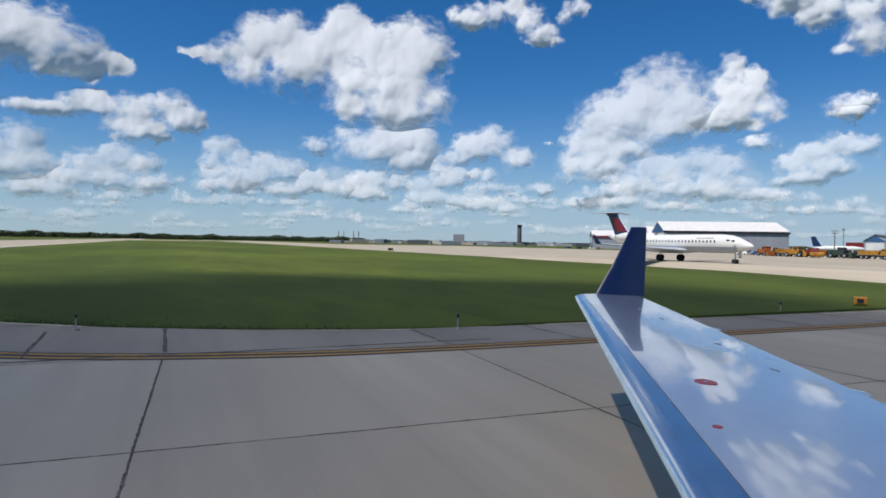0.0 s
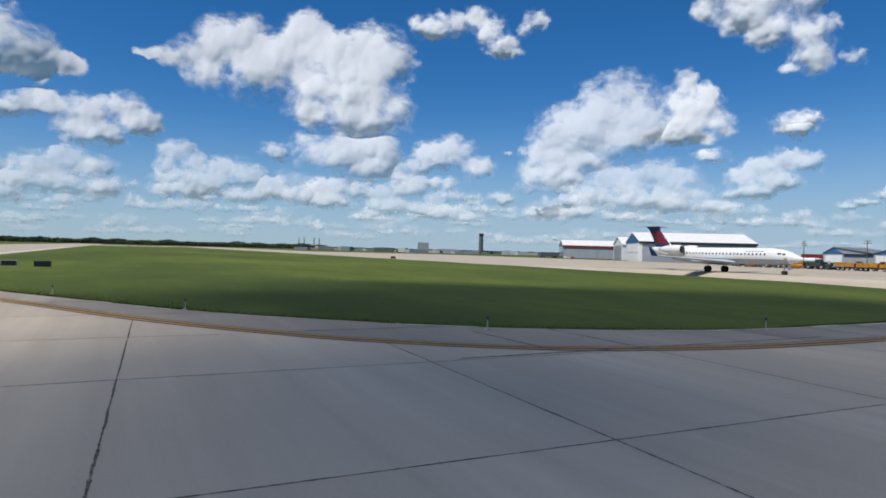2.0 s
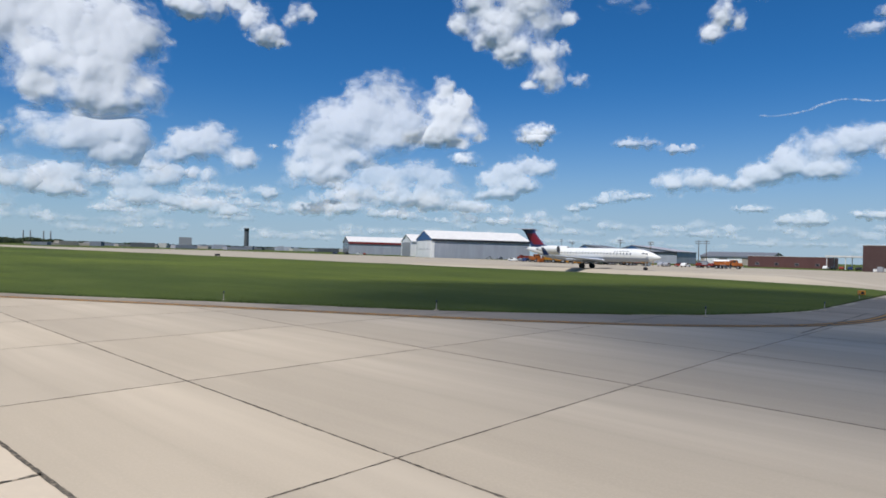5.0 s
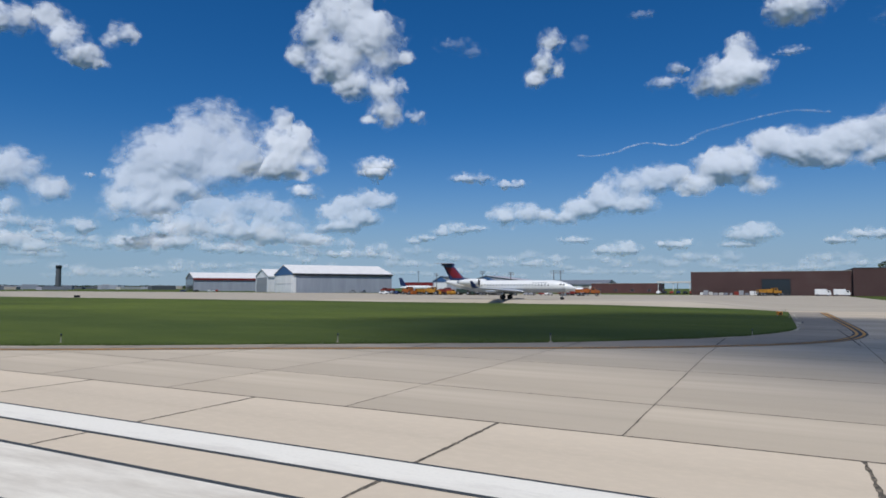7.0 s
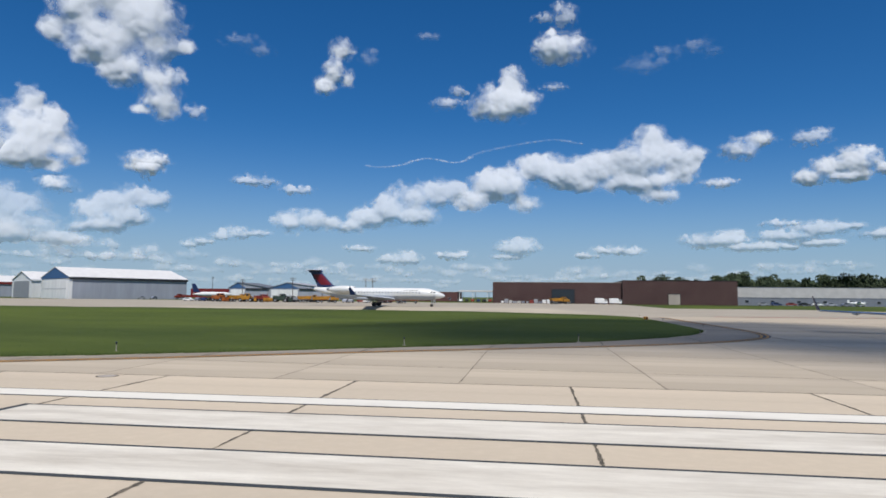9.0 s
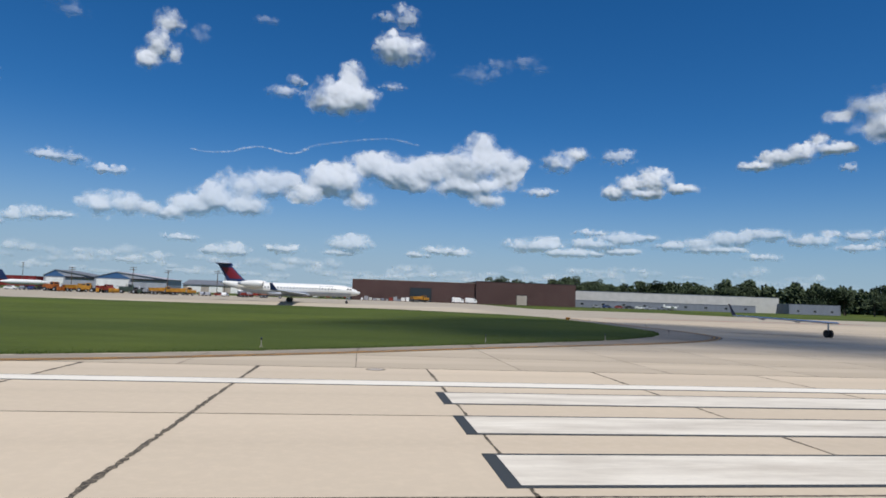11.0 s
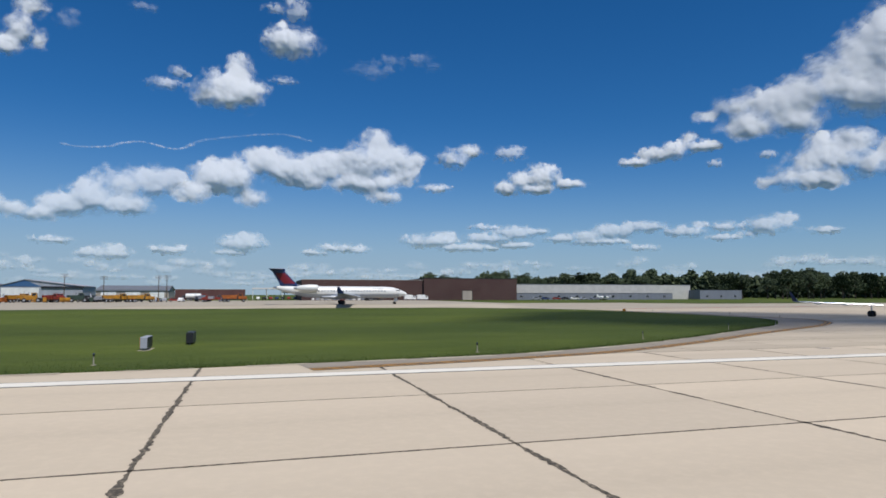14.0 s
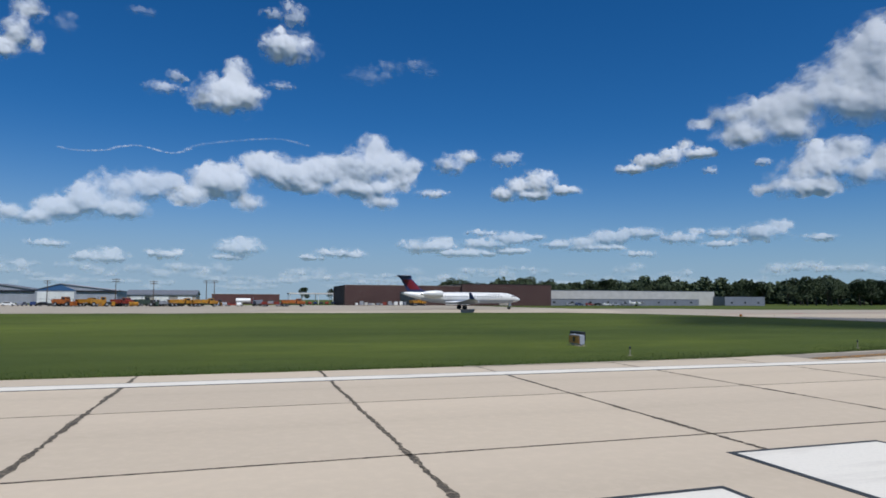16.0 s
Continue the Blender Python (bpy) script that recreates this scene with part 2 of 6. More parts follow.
M_BLACK = paint("black_paint", (0.02, 0.021, 0.023), 0.45, vary=0.2)
M_RED_MARK = paint("red_mark", (0.5, 0.05, 0.06), 0.4, vary=0.1)
M_SIGN_AMBER = paint("amber_sign_face", (0.62, 0.25, 0.03), 0.4, vary=0.12)


def wing_material():
    m, nt, b = shader("wing_paint", 0.2, 0.0, 0.6)
    n = noise_node(nt, 1.3, 6, 0.6)
    nt.links.new(ramp(nt, n.outputs[0], [(0.3, (0.55, 0.575, 0.60)), (0.7, (0.62, 0.64, 0.665))]).outputs[0], b.inputs["Base Color"])
    b.inputs["Coat Weight"].default_value = 1.0
    b.inputs["Coat Roughness"].default_value = 0.025
    return m


M_WING = wing_material()
M_SLAT = paint("polished_leading_edge", (0.78, 0.80, 0.83), 0.16, 0.92, vary=0.12, scale=3)


def cloud_material():
    """White water vapour: scatters back and through, thinning out at the rim."""
    m = bpy.data.materials.new("cloud_vapour")
    m.use_nodes = True
    nt = m.node_tree
    nt.nodes.clear()
    out = nt.nodes.new("ShaderNodeOutputMaterial")
    dif = nt.nodes.new("ShaderNodeBsdfDiffuse")
    tra = nt.nodes.new("ShaderNodeBsdfTranslucent")
    dif.inputs[0].default_value = (0.86, 0.875, 0.89, 1)
    tra.inputs[0].default_value = (0.85, 0.88, 0.92, 1)
    body = nt.nodes.new("ShaderNodeMixShader")
    body.inputs[0].default_value = 0.345
    nt.links.new(dif.outputs[0], body.inputs[1])
    nt.links.new(tra.outputs[0], body.inputs[2])
    clear = nt.nodes.new("ShaderNodeBsdfTransparent")
    att = nt.nodes.new("ShaderNodeAttribute")
    att.attribute_name = "thickness"
    n = noise_node(nt, 0.016, 5, 0.48)
    curl = nt.nodes.new("ShaderNodeBump")
    curl.inputs["Strength"].default_value = 0.09
    curl.inputs["Distance"].default_value = 22.0
    nt.links.new(n.outputs[0], curl.inputs["Height"])
    for b in (dif, tra):
        nt.links.new(curl.outputs[0], b.inputs["Normal"])
    add = nt.nodes.new("ShaderNodeMath")
    add.operation = "MULTIPLY_ADD"
    add.inputs[1].default_value = 1.05
    nt.links.new(n.outputs[0], add.inputs[0])
    nt.links.new(att.outputs["Fac"], add.inputs[2])
    mr = nt.nodes.new("ShaderNodeMapRange")
    mr.interpolation_type = "SMOOTHSTEP"
    mr.inputs["From Min"].default_value = 0.5
    mr.inputs["From Max"].default_value = 1.6
    den = nt.nodes.new("ShaderNodeAttribute")
    den.attribute_name = "opacity"
    nt.links.new(den.outputs["Fac"], mr.inputs["To Max"])
    nt.links.new(add.outputs[0], mr.inputs["Value"])
    mx = nt.nodes.new("ShaderNodeMixShader")
    nt.links.new(mr.outputs[0], mx.inputs[0])
    nt.links.new(clear.outputs[0], mx.inputs[1])
    nt.links.new(body.outputs[0], mx.inputs[2])
    nt.links.new(mx.outputs[0], out.inputs[0])
    return m


M_CLOUD = cloud_material()

# ---------------------------------------------------------------- building helpers
def put_mesh(name, bm, mat, smooth=False):
    me = bpy.data.meshes.new(name)
    bm.normal_update()
    if smooth:
        for e in bm.edges:
            e.smooth = len(e.link_faces) != 2 or e.calc_face_angle(0) < 0.7
    bm.to_mesh(me)
    bm.free()
    for p in me.polygons:
        p.use_smooth = smooth
    for one in (mat if isinstance(mat, (list, tuple)) else [mat]):
        me.materials.append(one)
    return new(name, me)


def part(name, bm, mat, parent, label="", smooth=False):
    ob = put_mesh(name, bm, mat, smooth)
    ob.parent = parent
    if label:
        tagged(ob, label)
    return ob


def thing(name, label, category, group="", kind="", at=None):
    ob = new(name)
    ob.empty_display_size = 0.3
    if at is not None:
        ob.matrix_world = at
    return tagged(ob, label, category, group, kind)


def box(bm, lo, hi, bevel=0.0):
    vs = [bm.verts.new((x, y, z)) for z in (lo[2], hi[2]) for y in (lo[1], hi[1]) for x in (lo[0], hi[0])]
    fs = [bm.faces.new([vs[i] for i in f]) for f in ((0, 2, 3, 1), (4, 5, 7, 6), (0, 1, 5, 4), (2, 6, 7, 3), (0, 4, 6, 2), (1, 3, 7, 5))]
    if bevel:
        es = list({e for f in fs for e in f.edges})
        bmesh.ops.bevel(bm, geom=es, offset=bevel, segments=2, affect="EDGES", profile=0.5)
    return bm


def boxes(*specs):
    bm = bmesh.new()
    for s in specs:
        box(bm, *s)
    return bm


def tube(bm, p0, p1, r0, r1=None, seg=10, cap=True):
    r1 = r0 if r1 is None else r1
    a, b = Vector(p0), Vector(p1)
    d = (b - a).normalized()
    x = d.orthogonal().normalized()
    y = d.cross(x)
    rings = []
    for c, r in ((a, r0), (b, r1)):
        rings.append([bm.verts.new(c + (x * math.cos(2 * math.pi * i / seg) + y * math.sin(2 * math.pi * i / seg)) * r) for i in range(seg)])
    for i in range(seg):
        bm.faces.new((rings[0][i], rings[0][(i + 1) % seg], rings[1][(i + 1) % seg], rings[1][i]))
    if cap:
        bm.faces.new(rings[0][::-1])
        bm.faces.new(rings[1])
    return bm


def loft(bm, rings, close=True, caps=True):
    """Skin over a row of point rings of equal length."""
    vr = [[bm.verts.new(p) for p in r] for r in rings]
    n = len(vr[0])
    for a, b in zip(vr, vr[1:]):
        for i in range(n if close else n - 1):
            j = (i + 1) % n
            bm.faces.new((a[i], a[j], b[j], b[i]))
    if caps and close:
        bm.faces.new(vr[0][::-1])
        bm.faces.new(vr[-1])
    bmesh.ops.recalc_face_normals(bm, faces=bm.faces[:])
    return bm


# axes along the runway: local x runs down the runway (s), local y across it (c)
RUNWAY_AZ = 113.5
RW = pose(0, 0, 0, 0, 0, RUNWAY_AZ)


def sc(s, c, z=0.0, turn=0.0):
    """Pose at runway coordinates, turned by some degrees from the runway's direction."""
    return RW @ pose(s, c, z, 0, 0, turn)


# ---------------------------------------------------------------- ground, island, pavements
bm = bmesh.new()
rings = []
for r in (0, 60, 150, 320, 650, 1300, 2500, 4700):
    rings.append([bm.verts.new((r * math.cos(i * math.pi / 36), r * math.sin(i * math.pi / 36), -0.16)) for i in range(72)] if r else [bm.verts.new((0, 0, -0.16))])
for i in range(72):
    bm.faces.new((rings[0][0], rings[1][i], rings[1][(i + 1) % 72]))
for a, b in zip(rings[1:], rings[2:]):
    for i in range(72):
        bm.faces.new((a[i], b[i], b[(i + 1) % 72], a[(i + 1) % 72]))
tagged(put_mesh("ground", bm, M_GRASS), "open green airfield grass running out to the horizon", "ground", kind="structure")

# rim of the grass island along the taxiway curve and the runway (s, c)
EDGE_S = [18.4, 18.9, 20.0, 21.4, 23.6, 29.6, 38.0, 47.4, 53.0, 62.4, 69.8, 78.5, 90.0, 106.0, 700.0]
EDGE_C = [-8.4, -4.9, -1.7, 1.4, 4.7, 10.9, 16.3, 22.4, 25.8, 29.8, 31.0, 32.0, 32.4, 32.5, 32.5]
FAR_C = -48.5


def grass_rim(s):
    return float(np.mean([np.interp(s + d, EDGE_S, EDGE_C) for d in (-2.0, -1.0, 0.0, 1.0, 2.0)])) if s > 24 else float(np.interp(s, EDGE_S, EDGE_C))


# yellow edge line of the taxiway (s, c)
LINE_S = [14.8, 14.8, 14.9, 15.5, 16.9, 19.4, 21.8, 27.0, 34.4, 41.0, 50.0, 58.0, 65.0, 72.5]
LINE_C = [-44.0, -24.0, -7.0, -1.3, 3.0, 6.6, 9.0, 12.9, 17.1, 20.8, 26.2, 30.2, 32.1, 33.5]


def spline(ps, step):
    """Points at even steps along a smooth line through ps."""
    ps = [Vector(p) for p in ps]
    ext = [2 * ps[0] - ps[1]] + ps + [2 * ps[-1] - ps[-2]]
    out = []
    for a, b, c, d in zip(ext, ext[1:], ext[2:], ext[3:]):
        k = max(2, int((c - b).length / step))
        for i in range(k):
            t = i / k
            out.append(0.5 * (2 * b + (c - a) * t + (2 * a - 5 * b + 4 * c - d) * t * t + (3 * b - a - 3 * c + d) * t ** 3))
    out.append(ps[-1])
    return out


def ribbon(bm, line, off, width, z, ragged=0.0, rng=random):
    """Flat strip beside a line, off metres to its left."""
    prev = None
    for i, p in enumerate(line):
        t = (line[min(i + 1, len(line) - 1)] - line[max(i - 1, 0)]).normalized()
        nrm = Vector((-t.y, t.x))
        j1, j2 = (rng.uniform(-ragged, ragged), rng.uniform(-ragged, ragged)) if ragged else (0, 0)
        a, b = p + nrm * (off - width / 2 + j1), p + nrm * (off + width / 2 + j2)
        pair = (bm.verts.new((a.x, a.y, z)), bm.verts.new((b.x, b.y, z)))
        if prev:
            bm.faces.new((prev[0], pair[0], pair[1], prev[1]))
        prev = pair
    return bm


# base of the paved field under the slabs: taxiways and runway in one pour
bm = bmesh.new()
box(bm, (-500, FAR_C - 1, -0.15), (900, 31.1, -0.02))
taxiway = tagged(put_mesh("taxiway", bm, M_CONC_TAXI), "pale tan concrete taxiway of large square slabs with dark tarred joints", "taxiway", kind="structure")
taxiway.matrix_world = RW
bm = bmesh.new()
box(bm, (-500, 31.1, -0.15), (1500, 81.6, -0.02))
runway = tagged(put_mesh("runway", bm, M_CONC_FAR), "pale tan concrete runway with white threshold stripes and tarred joints", "runway", kind="structure")
runway.matrix_world = RW
# far taxiway, with a low crown that lifts its middle
def crown(s, c):
    along = max(0.0, 1 - ((s - 62) / 42) ** 2) if abs(s - 62) < 42 else 0.0
    across = min(1.0, max(0.0, (-49.8 - c) / 3.6), max(0.0, (c + 128) / 50))
    return 1.0 * min(1.0, 2.2 * along) * across * across * (3 - 2 * across)


bm = bmesh.new()
far_s = [-700, -300, 0, 10, 18] + [20 + 3 * i for i in range(29)] + [107, 120, 200, 500, 1100]
far_c = [-132, -128, -118, -108, -98, -88, -80, -74, -68, -64, -60, -57.5, -56, -54.6, -53.6, -52.7, -51.8, -50.9, -50.2, FAR_C - 1]
grid = [[bm.verts.new((u, v, -0.02 + crown(u, v))) for v in far_c] for u in far_s]
for p, q in zip(grid, grid[1:]):
    for k in range(len(far_c) - 1):
        bm.faces.new((p[k], q[k], q[k + 1], p[k + 1]))
skirt = bmesh.ops.extrude_edge_only(bm, edges=[e for e in bm.edges if e.is_boundary])
for v in skirt["geom"]:
    if isinstance(v, bmesh.types.BMVert):
        v.co.z = -0.15
bmesh.ops.recalc_face_normals(bm, faces=bm.faces[:])
tagged(put_mesh("far_taxiway", bm, M_CONC_FAR, True), "pale concrete parallel taxiway beyond the grass island", "taxiway", kind="structure").matrix_world = RW
bm = bmesh.new()
box(bm, (-4, -246, -0.15), (520, -132, -0.024))
tagged(put_mesh("apron", bm, M_CONC_FAR), "pale concrete apron in front of the hangars", "apron", kind="structure").matrix_world = RW

# verge between the far taxiway and the warehouse
bm = bmesh.new()
for i in range(60):
    s0, s1 = -45 - 8 * i, -53 - 8 * i
    for a, b in ((s0, s1),):
        w0, w1 = (0.8 * noise.noise((q * 0.05, 1.7, 0)) for q in (a, b))
        bm.faces.new([bm.verts.new(p) for p in ((b, -133, 0.012), (a, -133, 0.012), (a, -104 + w0 - max(0, 12 - (-45 - a)) * 1.2, 0.012), (b, -104 + w1 - max(0, 12 - (-45 - b)) * 1.2, 0.012))])
bmesh.ops.remove_doubles(bm, verts=bm.verts[:], dist=0.001)
bmesh.ops.recalc_face_normals(bm, faces=bm.faces[:])
tagged(put_mesh("grass_verge", bm, M_GRASS), "green grass verge beyond the far taxiway", "grass", kind="structure").matrix_world = RW

# grass island
bm = bmesh.new()
ss = [18.4 + 0.4 * i for i in range(30)] + [31 + 1.5 * i for i in range(54)] + [115 + 12 * i for i in range(50)]
cols = []
for s in ss:
    hi = grass_rim(s)
    lo = FAR_C + (6.0 * (1 - min(1, (s - 18.4) / 6.0)) ** 2)
    wig = 0.10 * noise.noise((s * 0.9, 3.1, 0)) + 0.12 * noise.noise((s * 3.7, 7.7, 0))
    col = []
    for k in range(33):
        f = (k / 32) ** 0.8
        c = lo + (hi + wig - lo) * f
        z = 0.035 + 0.05 * min(1, 14 * (1 - f)) * (1 + noise.noise((s * 0.07, c * 0.07, 1.0)))
        z += 0.42 * min(1.0, max(0.0, (s - 20) / 25)) * max(0.0, min(1.0, (-22 - c) / 24)) ** 1.5
        col.append(bm.verts.new((s, c, z)))
    cols.append(col)
for a, b in zip(cols, cols[1:]):
    for k in range(32):
        bm.faces.new((a[k], b[k], b[k + 1], a[k + 1]))
rim = [e for e in bm.edges if e.is_boundary]
ex = bmesh.ops.extrude_edge_only(bm, edges=rim)
for v in ex["geom"]:
    if isinstance(v, bmesh.types.BMVert):
        v.co.z = -0.05
bmesh.ops.recalc_face_normals(bm, faces=bm.faces[:])
island = put_mesh("grass_island", bm, M_GRASS, True)
island.matrix_world = RW
tagged(island, "mown green grass island between the taxiways and runway", "grass", kind="structure")

# darker asphalt shoulder between yellow line and turf
line = spline(list(zip(LINE_S, LINE_C)), 0.8)
bm = bmesh.new()
prev = None
for i, p in enumerate(line):
    t = (line[min(i + 1, len(line) - 1)] - line[max(i - 1, 0)]).normalized()
    nrm = Vector((t.y, -t.x))
    a, b = p + nrm * 0.45, p + nrm * 6.5
    pair = (bm.verts.new((a.x, a.y, 0.006)), bm.verts.new((b.x, b.y, 0.006)))
    if prev:
        bm.faces.new((prev[0], prev[1], pair[1], pair[0]))
    prev = pair
bmesh.ops.recalc_face_normals(bm, faces=bm.faces[:])
shoulder = put_mesh("taxiway_shoulder", bm, M_SHOULDER)
shoulder.matrix_world = RW
tagged(shoulder, "worn grey asphalt shoulder along the curved taxiway edge", "pavement", kind="structure")

# painted yellow double line with dark surround
edge_line = thing("taxiway_edge_line", "faded double yellow taxiway edge line with dark surround", "road marking", kind="structure", at=RW)
bm = ribbon(bmesh.new(), line, 0, 0.82, 0.0085)
part("surround", bm, M_BLACK_LINE, edge_line, "dark faded surround")
for off in (-0.2, 0.2):
    part("stripe", ribbon(bmesh.new(), line, off, 0.17, 0.0125, 0.008), M_YELLOW, edge_line)

# ---------------------------------------------------------------- runway markings
EDGE_IN = 35.05
marks = thing("runway_markings", "white runway edge line, threshold stripes and numeral blocks outlined in black", "road marking", kind="structure", at=RW)


def mark(name, s0, s1, c0, c1, mat, rim=0.13, end=0.13):
    bm = bmesh.new()
    box(bm, (s0 - end, c0 - rim, 0.001), (s1 + end, c1 + rim, 0.0075))
    part("border", bm, M_BLACK_LINE, marks, "black paint border")
    bm = bmesh.new()
    box(bm, (s0, c0, 0.002), (s1, c1, 0.0125))
    return part(name, bm, mat, marks)


mark("edge_line", -400, 1400, EDGE_IN - 0.45, EDGE_IN + 0.45, M_WHITE_LINE, 0.1)
for k in range(4):
    mark("threshold_stripe", -0.8, 45.0, 36.85 + 3.53 * k, 38.6 + 3.53 * k, M_WHITE_WORN, end=0.24)
for k in range(4):
    mark("threshold_stripe", -0.8, 45.0, 59.5 + 3.5 * k, 61.2 + 3.5 * k, M_WHITE_WORN, end=0.24)
mark("numeral_block", 86.5, 89.8, 47.75, 53.5, M_WHITE_LINE)
mark("numeral_block", 91.6, 100.5, 49.45, 51.0, M_WHITE_LINE)
bm = ribbon(bmesh.new(), spline([(6, -50.5), (-8, -52.5), (-20, -55), (-33, -57.5), (-52, -60)], 1.0), 0, 0.9, 0.006, 0.06, random.Random(2))
part("hold_line", bm, M_RED_LINE, marks, "faded red painted line")

drain = thing("drain_cover", "round dull drain cover set in the runway edge", "drain cover", kind="structure", at=sc(46.8, 31.5, 0.0))
part("cover", tube(bmesh.new(), (0, 0, -0.02), (0, 0, 0.006), 0.3, 0.28, 24), M_SIDING_TAN, drain)
part("rim", tube(bmesh.new(), (0, 0, -0.03), (0, 0, 0.003), 0.36, 0.35, 24), M_TAR, drain)

# ---------------------------------------------------------------- jet on the far taxiway
def ellipse_ring(x, cy, cz, ry, rz, n=20):
    return [(x, cy + ry * math.cos(2 * math.pi * i / n), cz + rz * math.sin(2 * math.pi * i / n)) for i in range(n)]


def foil(le, chord, thick, along, up, n=9):
    """Aerofoil outline: le is the leading edge, along points aft, up is its thickness direction."""
    xs = [0, 0.02, 0.08, 0.2, 0.4, 0.65, 0.88, 1.0]
    th = [0, 0.35, 0.68, 0.95, 1.0, 0.7, 0.25, 0.02]
    le, along, up = Vector(le), Vector(along), Vector(up)
    top = [le + along * chord * x + up * thick * t * 0.6 for x, t in zip(xs, th)]
    bot = [le + along * chord * x - up * thick * t * 0.4 for x, t in zip(xs, th)]
    return top + bot[-2:0:-1]


def regional_jet(at):
    """Nose at local x = 0, tail towards +x, z up from the ground."""
    jet = thing("regional_jet", "white regional jet with red and navy T-tail on the taxiway", "airplane", at=at)
    st = [(0.0, 1.86, 0.05, 0.05), (0.25, 1.88, 0.25, 0.26), (0.8, 1.93, 0.48, 0.48), (1.6, 2.02, 0.70, 0.72), (2.6, 2.12, 0.88, 0.92), (3.8, 2.16, 0.95, 1.0),
          (8.0, 2.16, 0.96, 1.02), (15.5, 2.16, 0.96, 1.02), (18.0, 2.24, 0.9, 0.94), (20.0, 2.46, 0.72, 0.74), (21.6, 2.7, 0.48, 0.5), (22.9, 2.9, 0.26, 0.3), (23.6, 2.98, 0.08, 0.1)]
    bm = loft(bmesh.new(), [ellipse_ring(x, 0, z, ry, rz, 28) for x, z, ry, rz in st])
    part("fuselage", bm, M_JET_WHITE, jet, smooth=True)
    low = [(x, z - 0.05, ry * 1.004, rz) for x, z, ry, rz in st[3:-3]]
    arc = [math.pi * (1.12 + 0.76 * i / 12) for i in range(13)]
    bm = loft(bmesh.new(), [[(x, ry * math.cos(a), z + 0.04 + (rz * 1.01) * math.sin(a)) for a in arc] for x, z, ry, rz in low], close=False)
    part("belly_paint", bm, M_JET_BELLY, jet, "grey-blue painted belly", True)
    bm = loft(bmesh.new(), [ellipse_ring(x, 0, 1.34, ry, rz, 16) for x, ry, rz in ((7.8, 0.2, 0.1), (8.8, 0.85, 0.3), (10.5, 1.02, 0.4), (13.4, 1.0, 0.4), (15.2, 0.8, 0.3), (16.4, 0.2, 0.1))])
    part("belly_fairing", bm, M_JET_BELLY, jet, smooth=True)
    # cabin windows and doors stand just proud of the skin
    for side in (1, -1):
        for i in range(24):
            x = 4.3 + 0.53 * i
            bm = boxes(((x - 0.09, -0.012, -0.12), (x + 0.09, 0.012, 0.12), 0.0))
            o = part("cabin_window", bm, M_GLASS_DARK, jet)
            o.location = (0, side * 0.946, 2.38)
            o.rotation_euler = (side * 0.21, 0, 0)
        for j, (x, w) in enumerate(((1.75, 0.34), (2.2, 0.4))):
            bm = boxes(((x - w / 2, -0.02, -0.11), (x + w / 2, 0.02, 0.11), 0.0))
            o = part("cockpit_window", bm, M_GLASS_DARK, jet)
            o.location = (0, side * (0.60 + 0.11 * j), 2.42 + 0.06 * j)
            o.rotation_euler = (side * 0.6, 0, side * 0.28)
        bm = bmesh.new()
        roots = [foil((8.8, 0.7 * side, 1.34), 4.4, 0.5, (1, 0, 0), (0, 0, 1)), foil((10.2, 4.0 * side, 1.55), 2.7, 0.3, (1, 0, 0), (0, 0, 1)), foil((12.6, 9.6 * side, 1.9), 1.35, 0.14, (1, 0, 0), (0, 0, 1))]
        part("wing", loft(bm, roots), M_JET_BELLY, jet, "pale grey swept wing", True)
        bm = loft(bmesh.new(), [foil((12.75, 9.6 * side, 1.9), 1.1, 0.1, (1, 0, 0), (0, side, 0)), foil((13.6, 9.95 * side, 3.0), 0.4, 0.05, (1, 0, 0), (0, side, 0))])
        part("winglet", bm, M_NAVY, jet, "dark navy upturned winglet", True)
        eng = [(16.3, 0.46), (16.22, 0.54), (16.6, 0.62), (17.6, 0.64), (18.8, 0.54), (19.8, 0.34)]
        bm = loft(bmesh.new(), [ellipse_ring(x, 1.55 * side, 2.85, r, r, 18) for x, r in eng])
        nac = part("engine", bm, M_JET_WHITE, jet, "white engine nacelle on the rear fuselage", True)
        bm = tube(bmesh.new(), (16.26, 1.55 * side, 2.85), (16.2, 1.55 * side, 2.85), 0.46, 0.42, 18)
        part("intake", bm, M_BLACK, nac, "dark engine intake")
        bm = tube(bmesh.new(), (19.6, 1.55 * side, 2.85), (20.3, 1.55 * side, 2.85), 0.32, 0.2, 16)
        part("exhaust_cone", bm, M_METAL, nac)
        part("pylon", boxes(((17.0, min(0.6 * side, 1.2 * side), 2.72), (18.9, max(0.6 * side, 1.2 * side), 2.92), 0.05)), M_JET_WHITE, jet)
    def fin(*rows):
        return loft(bmesh.new(), [foil((x, 0, z), c, t, (1, 0, 0), (0, 1, 0)) for x, z, c, t in rows])

    part("tail_fin", fin((19.0, 3.0, 3.3, 0.32), (20.4, 4.3, 2.6, 0.27), (22.0, 6.0, 2.0, 0.2)), M_NAVY, jet, "navy tail fin", True)
    part("fin_flash", fin((19.75, 3.62, 2.75, 0.33), (20.5, 4.35, 2.45, 0.31), (21.55, 5.45, 2.05, 0.27)), M_JET_RED, jet, "deep red flash on the tail fin", True)
    part("fin_root", fin((17.4, 3.05, 4.6, 0.3), (19.4, 3.5, 3.2, 0.32)), M_NAVY, jet, "navy fairing at the foot of the fin", True)
    part("fin_cap", fin((21.5, 5.8, 2.5, 0.28), (21.8, 6.22, 2.7, 0.36)), M_NAVY, jet, "dark navy cap of the fin", True)
